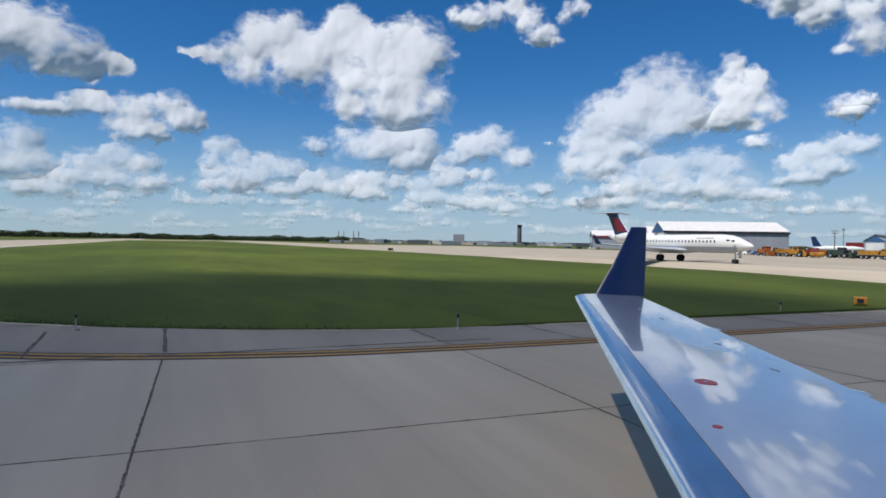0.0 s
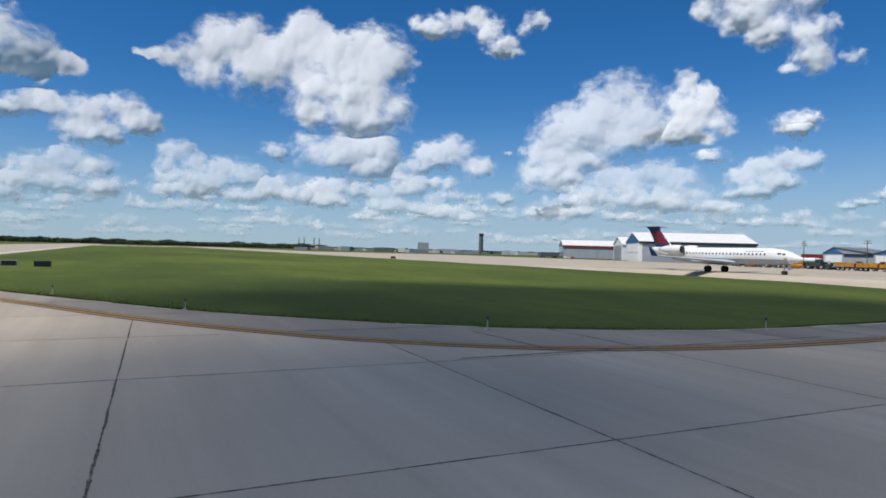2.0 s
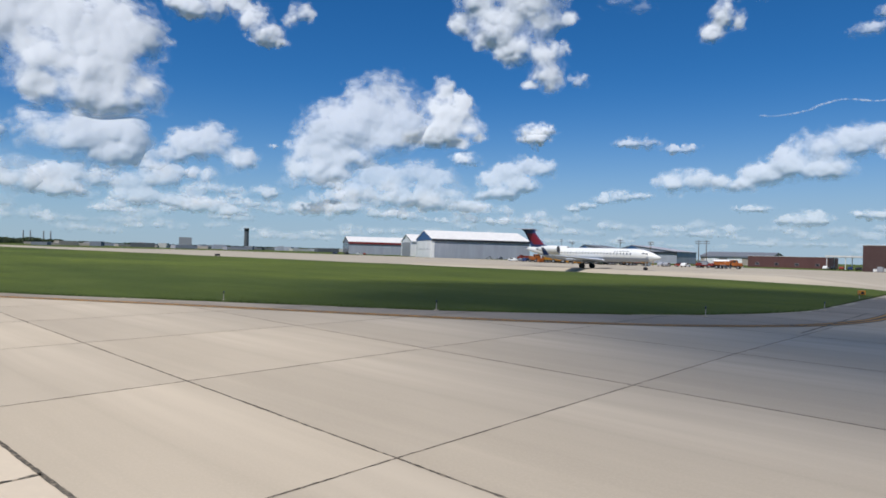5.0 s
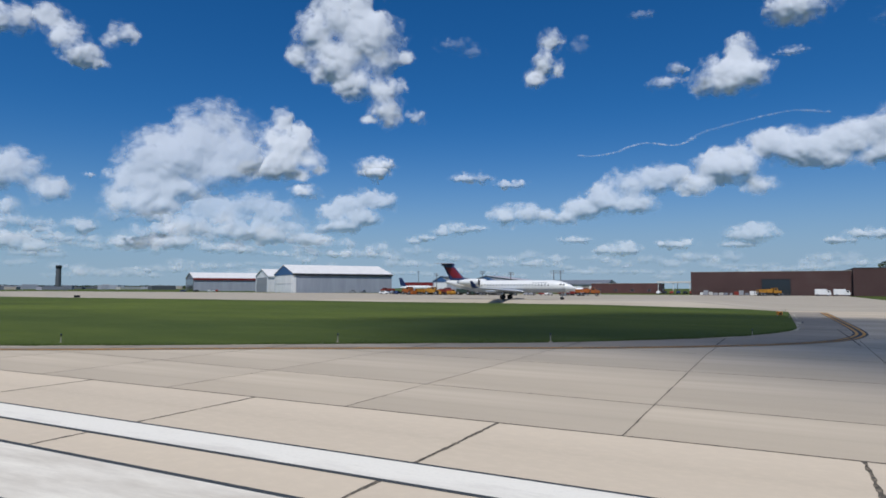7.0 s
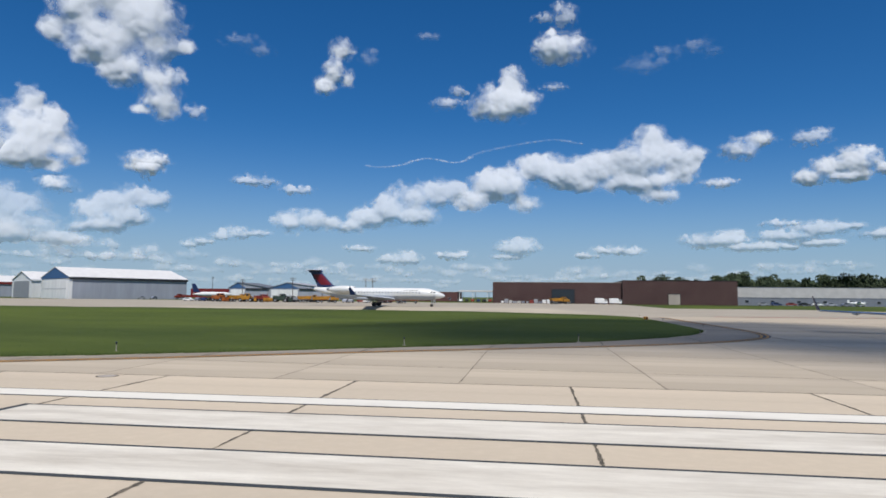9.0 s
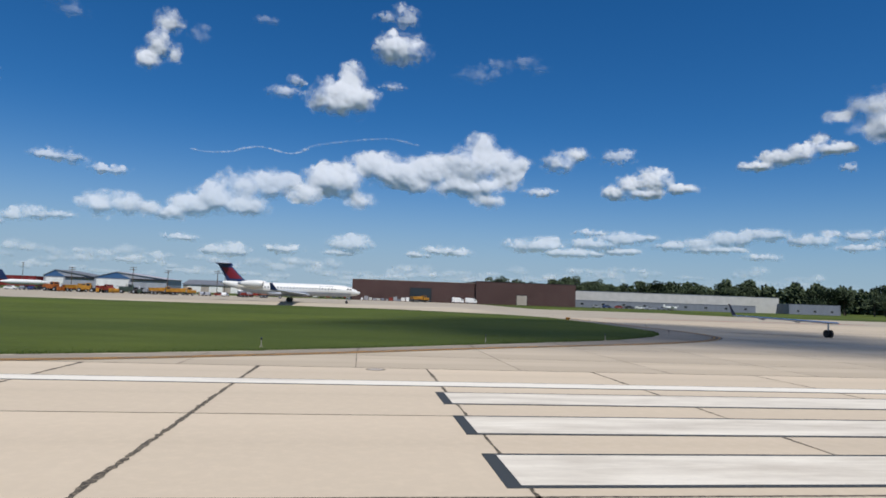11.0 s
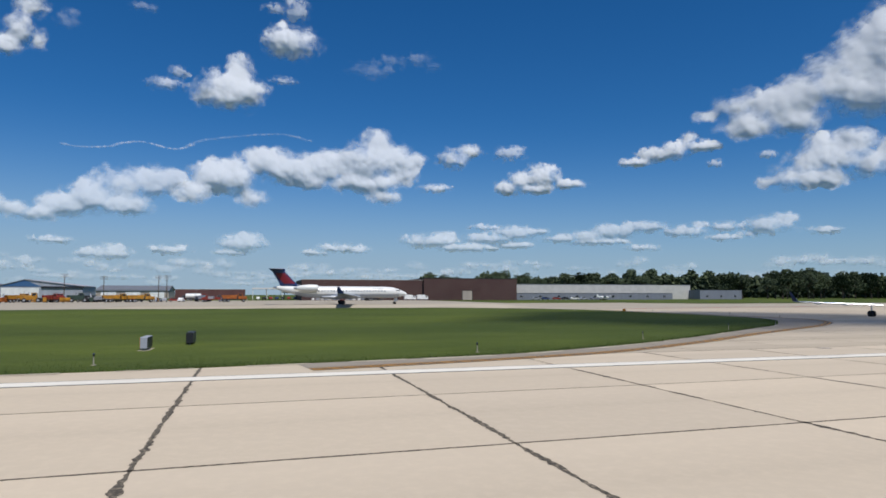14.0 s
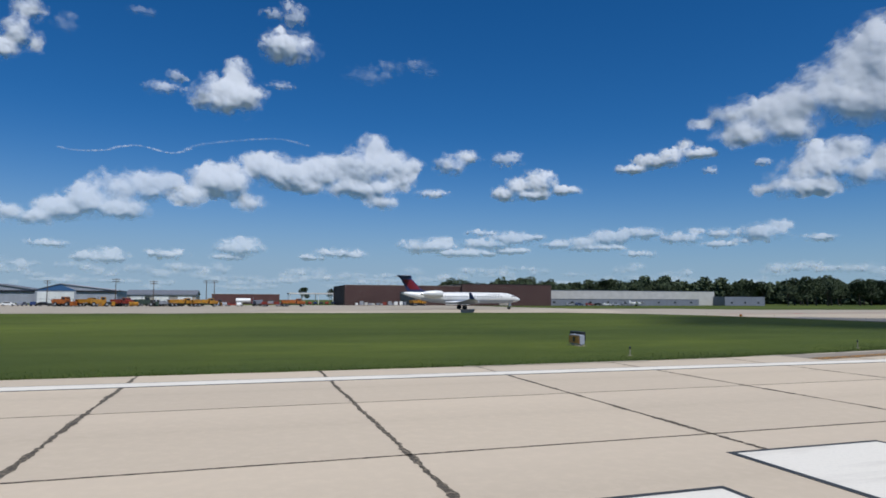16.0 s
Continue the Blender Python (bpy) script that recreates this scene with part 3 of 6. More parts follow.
    for side in (1, -1):
        bm = loft(bmesh.new(), [foil((21.8, 0.05 * side, 6.2), 2.2, 0.2, (1, 0, 0), (0, 0, 1)), foil((23.1, 3.1 * side, 6.1), 1.1, 0.1, (1, 0, 0), (0, 0, 1))])
        part("stabiliser", bm, M_JET_BELLY, jet, "pale grey tailplane", True)
    for x, y, r in ((2.3, 0.0, 0.24), (11.9, 1.6, 0.4), (11.9, -1.6, 0.4)):
        gear = part("landing_gear", tube(bmesh.new(), (x, y, 1.5), (x, y, r), 0.09, 0.07), M_METAL, jet)
        for d in (-0.19, 0.19):
            part("tyre", tube(bmesh.new(), (x, y + d - 0.1, r), (x, y + d + 0.1, r), r, r, 18), M_RUBBER, gear)
    part("nose_gear_door", boxes(((1.7, -0.3, 0.6), (2.1, -0.26, 1.35), 0.0)), M_JET_WHITE, jet)
    # airline lettering as plain bars
    for side in (1, -1):
        for i in range(6):
            part("lettering_bar", boxes(((4.6 + 0.42 * i, side * 0.80 - 0.012, 2.68), (4.88 + 0.42 * i, side * 0.80 + 0.012, 2.80), 0.0)), M_GREY, jet)
    return jet


regional_jet(sc(47.6, -55.6, 0.975, 0.0) @ Matrix.Scale(0.99, 4))

# ---------------------------------------------------------------- buildings
def gable_building(name, label, at, length, depth, eave, ridge, wall, roof, trim, gable=None, doors=0, door_mat=None, band=None, front_doors=0):
    """Ridge along local x; front wall at y = 0, building runs back to y = depth; gable ends at x = 0 and x = length."""
    b = thing(name, label, "building", at=at)
    t = 0.3
    part("front_wall", boxes(((0, 0, -0.1), (length, t, eave))), wall, b)
    part("back_wall", boxes(((0, depth - t, -0.1), (length, depth, eave))), wall, b)
    for x in (0, length - t):
        bm = bmesh.new()
        pr = [(t, -0.1), (depth - t, -0.1), (depth - t, eave), (depth / 2, ridge), (t, eave)]
        loft(bm, [[(x, y, z) for y, z in pr], [(x + t, y, z) for y, z in pr]])
        part("gable_wall", bm, gable or wall, b)
    for y0 in (-0.5, depth + 0.5):
        bm = bmesh.new()
        slope = (ridge - eave) / (depth / 2)
        z0 = eave - 0.5 * slope
        a = [(y0, z0), (depth / 2, ridge), (depth / 2, ridge + 0.35), (y0, z0 + 0.35)]
        loft(bm, [[(-0.5, y, z) for y, z in a], [(length + 0.5, y, z) for y, z in a]])
        part("roof_slope", bm, roof, b)
    h = band or 0.55
    z0 = eave - (ridge - eave) / depth
    part("eaves_band", boxes(((-0.4, -0.64, z0 - h), (length + 0.4, -0.505, z0 + 0.2))), trim, b, "dark band under the eaves")
    for k in range(doors):
        w = (depth * 0.82) / doors
        y = depth * 0.09 + k * w
        d = part("hangar_door", boxes(((-0.14, y + 0.05, 0.0), (0.0, y + w - 0.05, eave * 0.93))), door_mat or M_SIDING_WHITE, b)
        part("door_rail", boxes(((-0.22, y + 0.05, eave * 0.45), (-0.14, y + w - 0.05, eave * 0.47))), M_GREY, d)
    for k in range(front_doors):
        w = length / (front_doors * 1.6)
        x = (k + 0.5) * length / front_doors - w / 2
        part("roll_door", boxes(((x, -0.1, 0), (x + w, 0.0, eave * 0.8))), M_SIDING_WHITE, b)
    return b


def flat_building(name, label, at, length, depth, height, wall, cap=None, windows=0, door=None, door_mat=None):
    b = thing(name, label, "building", at=at)
    t = 0.35
    part("front_wall", boxes(((0, 0, -0.1), (length, t, height))), wall, b)
    part("back_wall", boxes(((0, depth - t, -0.1), (length, depth, height))), wall, b)
    part("side_wall", boxes(((0, t, -0.1), (t, depth - t, height))), wall, b)
    part("side_wall", boxes(((length - t, t, -0.1), (length, depth - t, height))), wall, b)
    part("roof", boxes(((t, t, height - 0.6), (length - t, depth - t, height - 0.25))), M_ROOF_GREY, b)
    part("parapet_cap", boxes(((-0.12, -0.12, height), (length + 0.12, t + 0.1, height + 0.18))), cap or M_DARK_TRIM, b)
    for k in range(windows):
        x = (k + 0.5) * length / windows
        w = part("window", boxes(((x - 0.9, -0.06, 1.1), (x + 0.9, 0.0, 2.3))), M_GREY, b)
        part("pane", boxes(((x - 0.8, -0.08, 1.2), (x + 0.8, -0.06, 2.2))), M_GLASS_DARK, w)
    if door:
        x0, x1, z1 = door
        # solid panel; its dark default colour stands in for the shade inside
        d = part("roll_door", boxes(((x0, -0.12, 0), (x1, 0.0, z1))), door_mat or M_GLASS_DARK, b, "flat panel filling the hangar doorway")
        part("door_frame", boxes(((x0 - 0.3, -0.16, 0), (x0, 0.0, z1 + 0.3)), ((x1, -0.16, 0), (x1 + 0.3, 0.0, z1 + 0.3)), ((x0, -0.16, z1), (x1, 0.0, z1 + 0.3))), M_BLACK, d)
    return b


# large white-roofed hangar
hangar = gable_building("hangar", "large grey ribbed hangar with white metal roof and white doors", pose(118.9, 343.7, 0, 0, 0, -10.2), 62.2, 44.0, 11.1, 16.6, M_SIDING, M_ROOF_WHITE, M_DARK_TRIM, gable=M_SIDING_WHITE, doors=6, band=1.0)
part("gable_panel", loft(bmesh.new(), [[(x, y, z) for y, z in ((0.6, 10.5), (43.4, 10.5), (43.2, 11.1), (22, 16.4), (0.8, 11.1))] for x in (-0.3, -0.02)]), M_BLUE_TRIM, hangar, "blue panel in the gable")
part("corner_trim", boxes(((-0.3, -0.16, 0), (1.4, 0.02, 10.4))), M_SIDING_WHITE, hangar, "white corner panel")
# small white gabled hangar and red-trimmed hangar behind it
# grey door panels stand in for the shade within the open doorway
gable_building("small_hangar", "small white gabled hangar with grey panels for its dark open doorway", pose(131.6, 408, 0, 0, 0, -10.2), 24.0, 37.0, 10.6, 15.5, M_SIDING_WHITE, M_ROOF_WHITE, M_SIDING_WHITE, doors=2, door_mat=M_GREY)
gable_building("red_trimmed_hangar", "long grey hangar with pinkish white roof and red eaves band", pose(130.2, 556, 0, 0, 0, -10.2), 66.0, 52.0, 10.9, 16.0, M_SIDING, M_ROOF_WHITE, M_RED_TRIM, gable=M_SIDING_DARK, doors=3, door_mat=M_GLASS_DARK, band=1.6)

# sheds along the apron, front walls facing the runway
def facing(s, c):
    """Front wall towards the runway; local x runs back along it."""
    return RW @ pose(s, c, 0, 0, 0, 180)


def side_gable_shed(label, at, front, length, peak, eave, ridge, depth, roof):
    """Shed with a gabled front bay at its left end and a long roof running off beside it."""
    shed = thing("gabled_shed", label, "building", at=at)
    pr = [(0, -0.1), (length, -0.1), (length, eave), (peak, ridge), (0, eave)]
    part("wall", loft(bmesh.new(), [[(x, y, z) for x, z in pr] for y in (0.0, depth)]), M_SIDING, shed)
    tri = [(0.2, eave - 0.2), (front, eave - 0.2), (peak, ridge - 0.25)]
    part("gable_face", loft(bmesh.new(), [[(x, y, z) for x, z in tri] for y in (-0.15, 0.0)]), M_BLUE_TRIM, shed, "blue-grey gable face")
    w = (front - 2.4) / 3
    for k in range(3):
        d = part("roll_door", boxes(((1.2 + k * w, -0.12, 0), (1.1 + (k + 1) * w, 0.0, eave - 1.0))), M_SIDING_WHITE, shed)
        part("door_rail", boxes(((1.2 + k * w, -0.17, 2.2), (1.1 + (k + 1) * w, -0.12, 2.4))), M_GREY, d)
    part("roof_sheet", loft(bmesh.new(), [[(x, y, z) for x, z in ((peak - 0.2, ridge), (length + 0.5, eave - 0.05), (length + 0.5, eave + 0.25), (peak - 0.2, ridge + 0.35))] for y in (-0.5, depth + 0.5)]), roof, shed)
    part("eaves_band", boxes(((front, -0.66, eave - 1.1), (length + 0.5, -0.52, eave - 0.06))), M_DARK_TRIM, shed, "dark band under the eaves")
    part("roof_sheet", loft(bmesh.new(), [[(x, y, z) for x, z in ((peak + 0.2, ridge), (-0.5, eave - 0.05), (-0.5, eave + 0.25), (peak + 0.2, ridge + 0.35))] for y in (-0.5, depth + 0.5)]), M_ROOF_GREY, shed)
    return shed


side_gable_shed("grey metal shed with white doors under a blue-grey gable", facing(248, -380), 13.0, 31.5, 6.5, 7.6, 11.4, 34, M_ROOF_GREY)
side_gable_shed("pale gabled metal shed with grey roof and white doors", facing(216, -376), 22.0, 44.0, 13.2, 7.6, 11.4, 34, M_ROOF_LILAC)
gable_building("dark_roofed_shed", "low shed with dark slate roof behind the vehicle park", facing(176.0, -430), 46.0, 36, 5.8, 8.8, M_SIDING_TAN, M_ROOF_GREY, M_SIDING_DARK, front_doors=3)
flat_building("red_brown_shed", "low red-brown shed with pale roof line", facing(115.4, -330), 37.5, 24, 5.6, M_RED_BROWN, M_ROOF_WHITE, windows=4)
flat_building("maroon_shed", "low maroon shed far beyond the hangar", facing(368, -540), 40.0, 16, 8.6, M_RED_TRIM, M_SIDING)
canopy = thing("open_canopy", "open pale canopy on thin posts", "canopy", at=facing(74.2, -303))
part("roof", boxes(((0, 0, 5.6), (32.0, 18, 6.4))), M_ROOF_WHITE, canopy)
for x in (0.6, 8, 16, 24, 31.4):
    for y in (0.6, 17):
        part("post", boxes(((x - 0.14, y - 0.14, 0), (x + 0.14, y + 0.14, 5.6))), M_WHITE, canopy)
flat_building("brick_hangar", "long flat-roofed dark red brick hangar with a dark doorway", facing(51.8, -250), 59.0, 40, 9.7, M_BRICK, M_SIDING_TAN, door=(27.5, 37.5, 6.4))
flat_building("brick_annex", "taller dark red brick annex with a pale doorway", facing(-7.2, -248), 49.5, 40, 10.7, M_BRICK, M_DARK_TRIM, door=(20.0, 25.0, 4.6), door_mat=M_SIDING_TAN)
flat_building("white_warehouse", "long low white warehouse with grey lower wall", facing(-63, -272), 118.0, 40, 8.4, M_CONC_WALL, M_SIDING_DARK)
flat_building("low_grey_wall", "low grey service building in front of the warehouse", facing(-58, -258), 100.0, 8, 3.4, M_SIDING_DARK, M_SIDING_DARK, windows=9)
flat_building("dark_shed", "small dark shed among the trees", facing(-180, -262), 30.0, 14, 5.4, M_SIDING_DARK, M_DARK_TRIM, windows=3)

# ---------------------------------------------------------------- control tower, chimneys and distant terminal
def polar(d, az):
    return d * math.cos(radians(az)), d * math.sin(radians(az))


x, y = polar(2200, 83.2)
tower = thing("control_tower", "tall dark concrete airport control tower", "control tower", at=pose(x, y, 0))
part("shaft", tube(bmesh.new(), (0, 0, 0), (0, 0, 58), 8.0, 7.2, 12), M_TOWER, tower)
part("cab", tube(bmesh.new(), (0, 0, 58), (0, 0, 66), 7.3, 8.4, 12), M_GLASS_DARK, tower, "dark glass cab")
part("cab_roof", tube(bmesh.new(), (0, 0, 66), (0, 0, 68.5), 8.5, 7.8, 12), M_TOWER, tower)
for az in (99.3, 98.85, 98.0, 97.55):
    x, y = polar(2600, az)
    ch = thing("chimney_stack", "thin grey power station chimney on the horizon", "chimney", group="chimneys on the horizon", at=pose(x, y, 0))
    part("stack", tube(bmesh.new(), (0, 0, 0), (0, 0, 44), 2.6, 2.0, 10), M_GREY, ch)
    part("stack_band", tube(bmesh.new(), (0, 0, 38), (0, 0, 40), 2.5, 2.5, 10), M_WHITE, ch)
rng = random.Random(4)
for i in range(44):
    az = 99 - i * 0.56 + rng.uniform(-0.4, 0.4)
    d = rng.uniform(900, 1500)
    x, y = polar(d, az)
    w, h = rng.uniform(8, 34), rng.uniform(3, 7.5)
    flat_building("terminal_building", "low pale terminal building far across the airfield", pose(x, y, 0, 0, 0, az + 90 + rng.uniform(-25, 25)), w, 14, h, rng.choice([M_CONC_WALL, M_SIDING, M_SIDING_TAN, M_SIDING_DARK, M_TOWER, M_ROOF_LILAC]), rng.choice([M_SIDING_DARK, M_WHITE, M_SIDING]))
x, y = polar(1400, 88.1)
flat_building("office_block", "square dark glass office block on the horizon", pose(x, y, 0, 0, 0, 178), 24, 20, 21, M_GREY, M_DARK_TRIM, windows=4)

# ---------------------------------------------------------------- utility poles
def utility_pole(at, h):
    p = thing("utility_pole", "wooden utility pole with crossarms behind the apron", "utility pole", group="poles behind the apron", at=at)
    part("shaft", tube(bmesh.new(), (0, 0, 0), (0, 0, h), 0.2, 0.14, 10), M_WOOD, p)
    for dz in (0.4, 1.3):
        arm = part("crossarm", boxes(((-1.5, -0.08, h - dz - 0.1), (1.5, 0.08, h - dz + 0.1))), M_WOOD, p)
        for x in (-1.35, -0.7, 0.7, 1.35):
            part("insulator", tube(bmesh.new(), (x, 0, h - dz + 0.1), (x, 0, h - dz + 0.35), 0.06, 0.05, 8), M_GREY, arm)
    return p


for s, h in ((178.5, 10.6), (152.0, 11.6), (136.6, 10.8), (114.4, 11.4), (111.0, 11.4)):
    utility_pole(facing(s, -255), h)
utility_pole(pose(245, 391, 0, 0, 0, 20), 15.5)

# ---------------------------------------------------------------- service vehicles
def wheels(v, xs, r, half):
    for x in xs:
        for y in (-half, half):
            w = part("wheel", tube(bmesh.new(), (x, y - 0.16, r), (x, y + 0.16, r), r, r, 14), M_RUBBER, v)
            part("rim", tube(bmesh.new(), (x, y - 0.17, r), (x, y + 0.17, r), r * 0.5, r * 0.5, 10), M_GREY, w)


def cab(v, x0, x1, z0, z1, mat):
    bm = bmesh.new()
    pr = [(x0, z0), (x1, z0), (x1, z0 + 0.55 * (z1 - z0)), (x1 - 0.35, z1), (x0, z1)]
    loft(bm, [[(x, -1.2, z) for x, z in pr], [(x, 1.2, z) for x, z in pr]])
    c = part("cab", bm, mat, v)
    for y in (-1.23, 1.2):
        part("side_window", boxes(((x0 + 0.25, y, z0 + 0.58 * (z1 - z0)), (x1 - 0.45, y + 0.03, z1 - 0.2))), M_GLASS_DARK, c)
    part("windscreen", boxes(((x1 - 0.22, -1.0, z0 + 0.58 * (z1 - z0)), (x1 - 0.12, 1.0, z1 - 0.22))), M_GLASS_DARK, c)


def dump_truck(at, mat, label, plow=False):
    v = thing("dump_truck", label, "truck", group="vehicles on the apron", at=at)
    part("chassis", boxes(((-4.2, -1.0, 0.75), (4.0, 1.0, 1.1))), M_BLACK, v)
    bm = bmesh.new()
    pr = [(-3.9, 1.25), (0.9, 1.25), (1.3, 2.55), (-4.3, 2.4)]
    loft(bm, [[(x, -1.25, z) for x, z in pr], [(x, 1.25, z) for x, z in pr]])
    bed = part("dump_bed", bm, mat, v)
    for x in (-3.6, -2.4, -1.2, 0.0):
        for y in (-1.33, 1.25):
            part("rib", boxes(((x - 0.07, y, 1.25), (x + 0.07, y + 0.08, 2.35))), mat, bed)
    cab(v, 1.5, 3.2, 1.1, 3.0, mat)
    part("hood", boxes(((3.2, -1.0, 1.0), (4.6, 1.0, 2.0), 0.1)), mat, v)
    part("bumper", boxes(((4.6, -1.2, 0.6), (4.8, 1.2, 1.0))), M_GREY, v)
    wheels(v, (-3.2, -1.9, 3.4), 0.55, 1.05)
    if plow:
        bm = loft(bmesh.new(), [[(5.2 + 0.5 * math.cos(a), y, 0.95 + 0.75 * math.sin(a)) for a in (-1.2, -0.6, 0, 0.6, 1.2)] + [(5.3 + 0.5 * math.cos(a), y, 0.95 + 0.75 * math.sin(a)) for a in (1.2, 0.6, 0, -0.6, -1.2)] for y in (-1.9, 1.9)])
        part("plow_blade", bm, M_SAFETY, v, "curved snow plow blade")
    return v


def loader(at, mat, label):
    v = thing("snow_blower", label, "work vehicle", group="vehicles on the apron", at=at)
    part("engine_body", boxes(((-3.4, -1.2, 0.9), (-0.4, 1.2, 2.5), 0.12)), mat, v)
    cab(v, -0.4, 1.4, 1.0, 3.3, mat)
    part("front_frame", boxes(((1.4, -1.0, 0.8), (3.0, 1.0, 1.6), 0.08)), M_BLACK, v)
    bm = boxes(((3.0, -1.7, 0.3), (4.1, 1.7, 1.7), 0.1))
    head = part("blower_head", bm, mat, v)
    part("chute", tube(bmesh.new(), (3.4, 0, 1.7), (3.1, 0.5, 2.9), 0.28, 0.2, 10), M_GREY, head)
    part("exhaust_pipe", tube(bmesh.new(), (-1.2, 0.7, 2.5), (-1.2, 0.7, 3.4), 0.07, 0.07, 8), M_BLACK, v)
    wheels(v, (-2.4, 1.6), 0.75, 1.2)
    return v


def tanker(at):
    v = thing("tanker_truck", "white fuel tanker truck parked on the apron", "truck", group="vehicles on the apron", at=at)
    part("chassis", boxes(((-4.6, -0.9, 0.8), (4.0, 0.9, 1.1))), M_BLACK, v)
    bm = loft(bmesh.new(), [ellipse_ring(x, 0, 2.15, r * 1.1, r, 18) for x, r in ((-4.7, 0.7), (-4.5, 0.98), (1.4, 0.98), (1.6, 0.7))])
    tank = part("tank", bm, M_WHITE, v, smooth=True)
    part("walkway", boxes(((-4.2, -0.35, 3.1), (1.1, 0.35, 3.22))), M_GREY, tank)
    cab(v, 2.0, 3.8, 1.0, 2.9, M_RED)
    part("hood", boxes(((3.8, -0.95, 0.9), (4.8, 0.95, 1.8), 0.1)), M_RED, v)
    wheels(v, (-3.6, -2.4, 3.6), 0.52, 1.0)
    return v


def flatbed(at, mat, label):
    v = thing("flatbed_trailer", label, "trailer", group="vehicles on the apron", at=at)
    part("deck", boxes(((-4.0, -1.2, 0.85), (4.0, 1.2, 1.1))), mat, v)
    part("headboard", boxes(((3.8, -1.2, 1.1), (4.0, 1.2, 2.0))), mat, v)
    for k in range(3):
        part("load_crate", boxes(((-3.4 + 2.3 * k, -0.9, 1.1), (-1.6 + 2.3 * k, 0.9, 1.7 + 0.3 * (k % 2)), 0.05)), M_GREY if k % 2 else mat, v)
    wheels(v, (-2.8, -1.8), 0.45, 1.0)
    return v


AP = -188
loader(facing(156.0, AP) @ Matrix.Rotation(-0.35, 4, "Z"), M_ORANGE, "orange snow blower with raised chute on the apron")
dump_truck(facing(150.0, AP - 3) @ Matrix.Rotation(0.9, 4, "Z"), M_SAFETY, "yellow plow truck with dump bed on the apron", True)
loader(facing(144.6, AP) @ Matrix.Rotation(0.2, 4, "Z"), M_SAFETY, "yellow snow blower parked beside other plows")
dump_truck(facing(138.2, AP + 1) @ Matrix.Rotation(-0.7, 4, "Z"), M_RED, "red-orange plow truck with yellow blade", True)
loader(facing(131.0, AP - 2) @ Matrix.Rotation(0.15, 4, "Z"), M_GREEN, "dark green tractor-like work vehicle on the apron")
flatbed(facing(125.5, AP - 4) @ Matrix.Rotation(-0.25, 4, "Z"), M_GREY, "grey trailer loaded with crates on the apron")
dump_truck(facing(119.4, AP) @ Matrix.Rotation(0.4, 4, "Z"), M_SAFETY, "bright yellow dump truck on the apron")
dump_truck(facing(111.4, AP + 2) @ Matrix.Rotation(0.3, 4, "Z"), M_SAFETY, "bright yellow dump truck with plow on the apron", True)
tanker(facing(96.6, -236))
flatbed(facing(88.2, AP - 2) @ Matrix.Rotation(-0.2, 4, "Z"), M_RED, "dull red trailer with crates on the apron")
dump_truck(facing(80.6, AP) @ Matrix.Rotation(0.12, 4, "Z"), M_ORANGE, "bright orange dump truck standing on the apron edge")
dump_truck(facing(22.0, AP - 38) @ Matrix.Rotation(0.5, 4, "Z"), M_SAFETY, "yellow truck in front of the brick hangar")
for s, m, lab in ((4.0, M_WHITE, "white box truck by the brick annex"), (-2.0, M_WHITE, "white van by the brick annex")):
    v = thing("service_van", lab, "van", group="vehicles by the brick hangar", at=facing(s, AP - 44))
    part("body", boxes(((-2.6, -1.0, 0.5), (1.2, 1.0, 2.6), 0.12)), m, v)
    cab(v, 1.2, 2.6, 0.5, 2.1, m)
    wheels(v, (-1.7, 1.6), 0.38, 0.9)
dump_truck(pose(170, 322, 0, 0, 0, 170), M_RED, "small red truck beside the big hangar")


def car(at, mat, label):
    v = thing("parked_car", label, "car", group="parked cars", at=at)
    pr = [(-2.2, 0.35), (2.2, 0.35), (2.2, 0.75), (1.1, 0.95), (0.5, 1.45), (-1.1, 1.48), (-1.8, 1.0), (-2.2, 0.9)]
    part("body", loft(bmesh.new(), [[(x, y, z) for x, z in pr] for y in (-0.85, 0.85)]), mat, v)
    for y in (-0.88, 0.85):
        part("side_window", boxes(((-1.2, y, 1.0), (0.6, y + 0.03, 1.38))), M_GLASS_DARK, v)
    wheels(v, (-1.4, 1.4), 0.32, 0.75)
    return v


rng = random.Random(61)
CARS = [(M_WHITE, "white car"), (M_GREY, "grey car"), (M_BLACK, "black car"), (M_SIDING_DARK, "slate grey car"), (M_RED, "dull red car"), (M_SIDING, "silver car"), (M_NAVY, "navy car")]
for i, s in enumerate((176, 172.5, 168, 165, 107.5, 105, 102, 99.5, 84.8)):
    m, lab = CARS[(i * 3) % 7]
    car(facing(s, -196 - rng.uniform(0, 8)) @ Matrix.Rotation(rng.uniform(-0.4, 0.4) + (1.57 if i % 3 else 0), 4, "Z"), m, lab + " parked on the apron among the work vehicles")
for i in range(11):
    m, lab = CARS[(i * 2 + i // 4) % 7]
    car(facing(71 - 3.1 * i, -286 - rng.uniform(0, 3)) @ Matrix.Rotation(1.57 + rng.uniform(-0.1, 0.1), 4, "Z"), m, lab + " parked in front of the canopy")
for i in range(8):
    m, lab = CARS[(i * 5 + 1) % 7]
    car(facing(-66 - 5.5 * i - rng.uniform(0, 2), -246) @ Matrix.Rotation(rng.uniform(-0.2, 0.2), 4, "Z"), m, lab + " parked by the warehouse")
for i, (x, y) in enumerate(((98, 420), (92, 431), (104, 428), (86, 440), (150, 330), (158, 331))):
    m, lab = CARS[(i * 2) % 7]
    car(pose(x, y, 0, 0, 0, 40 * i), m, lab + " parked beside the hangars")


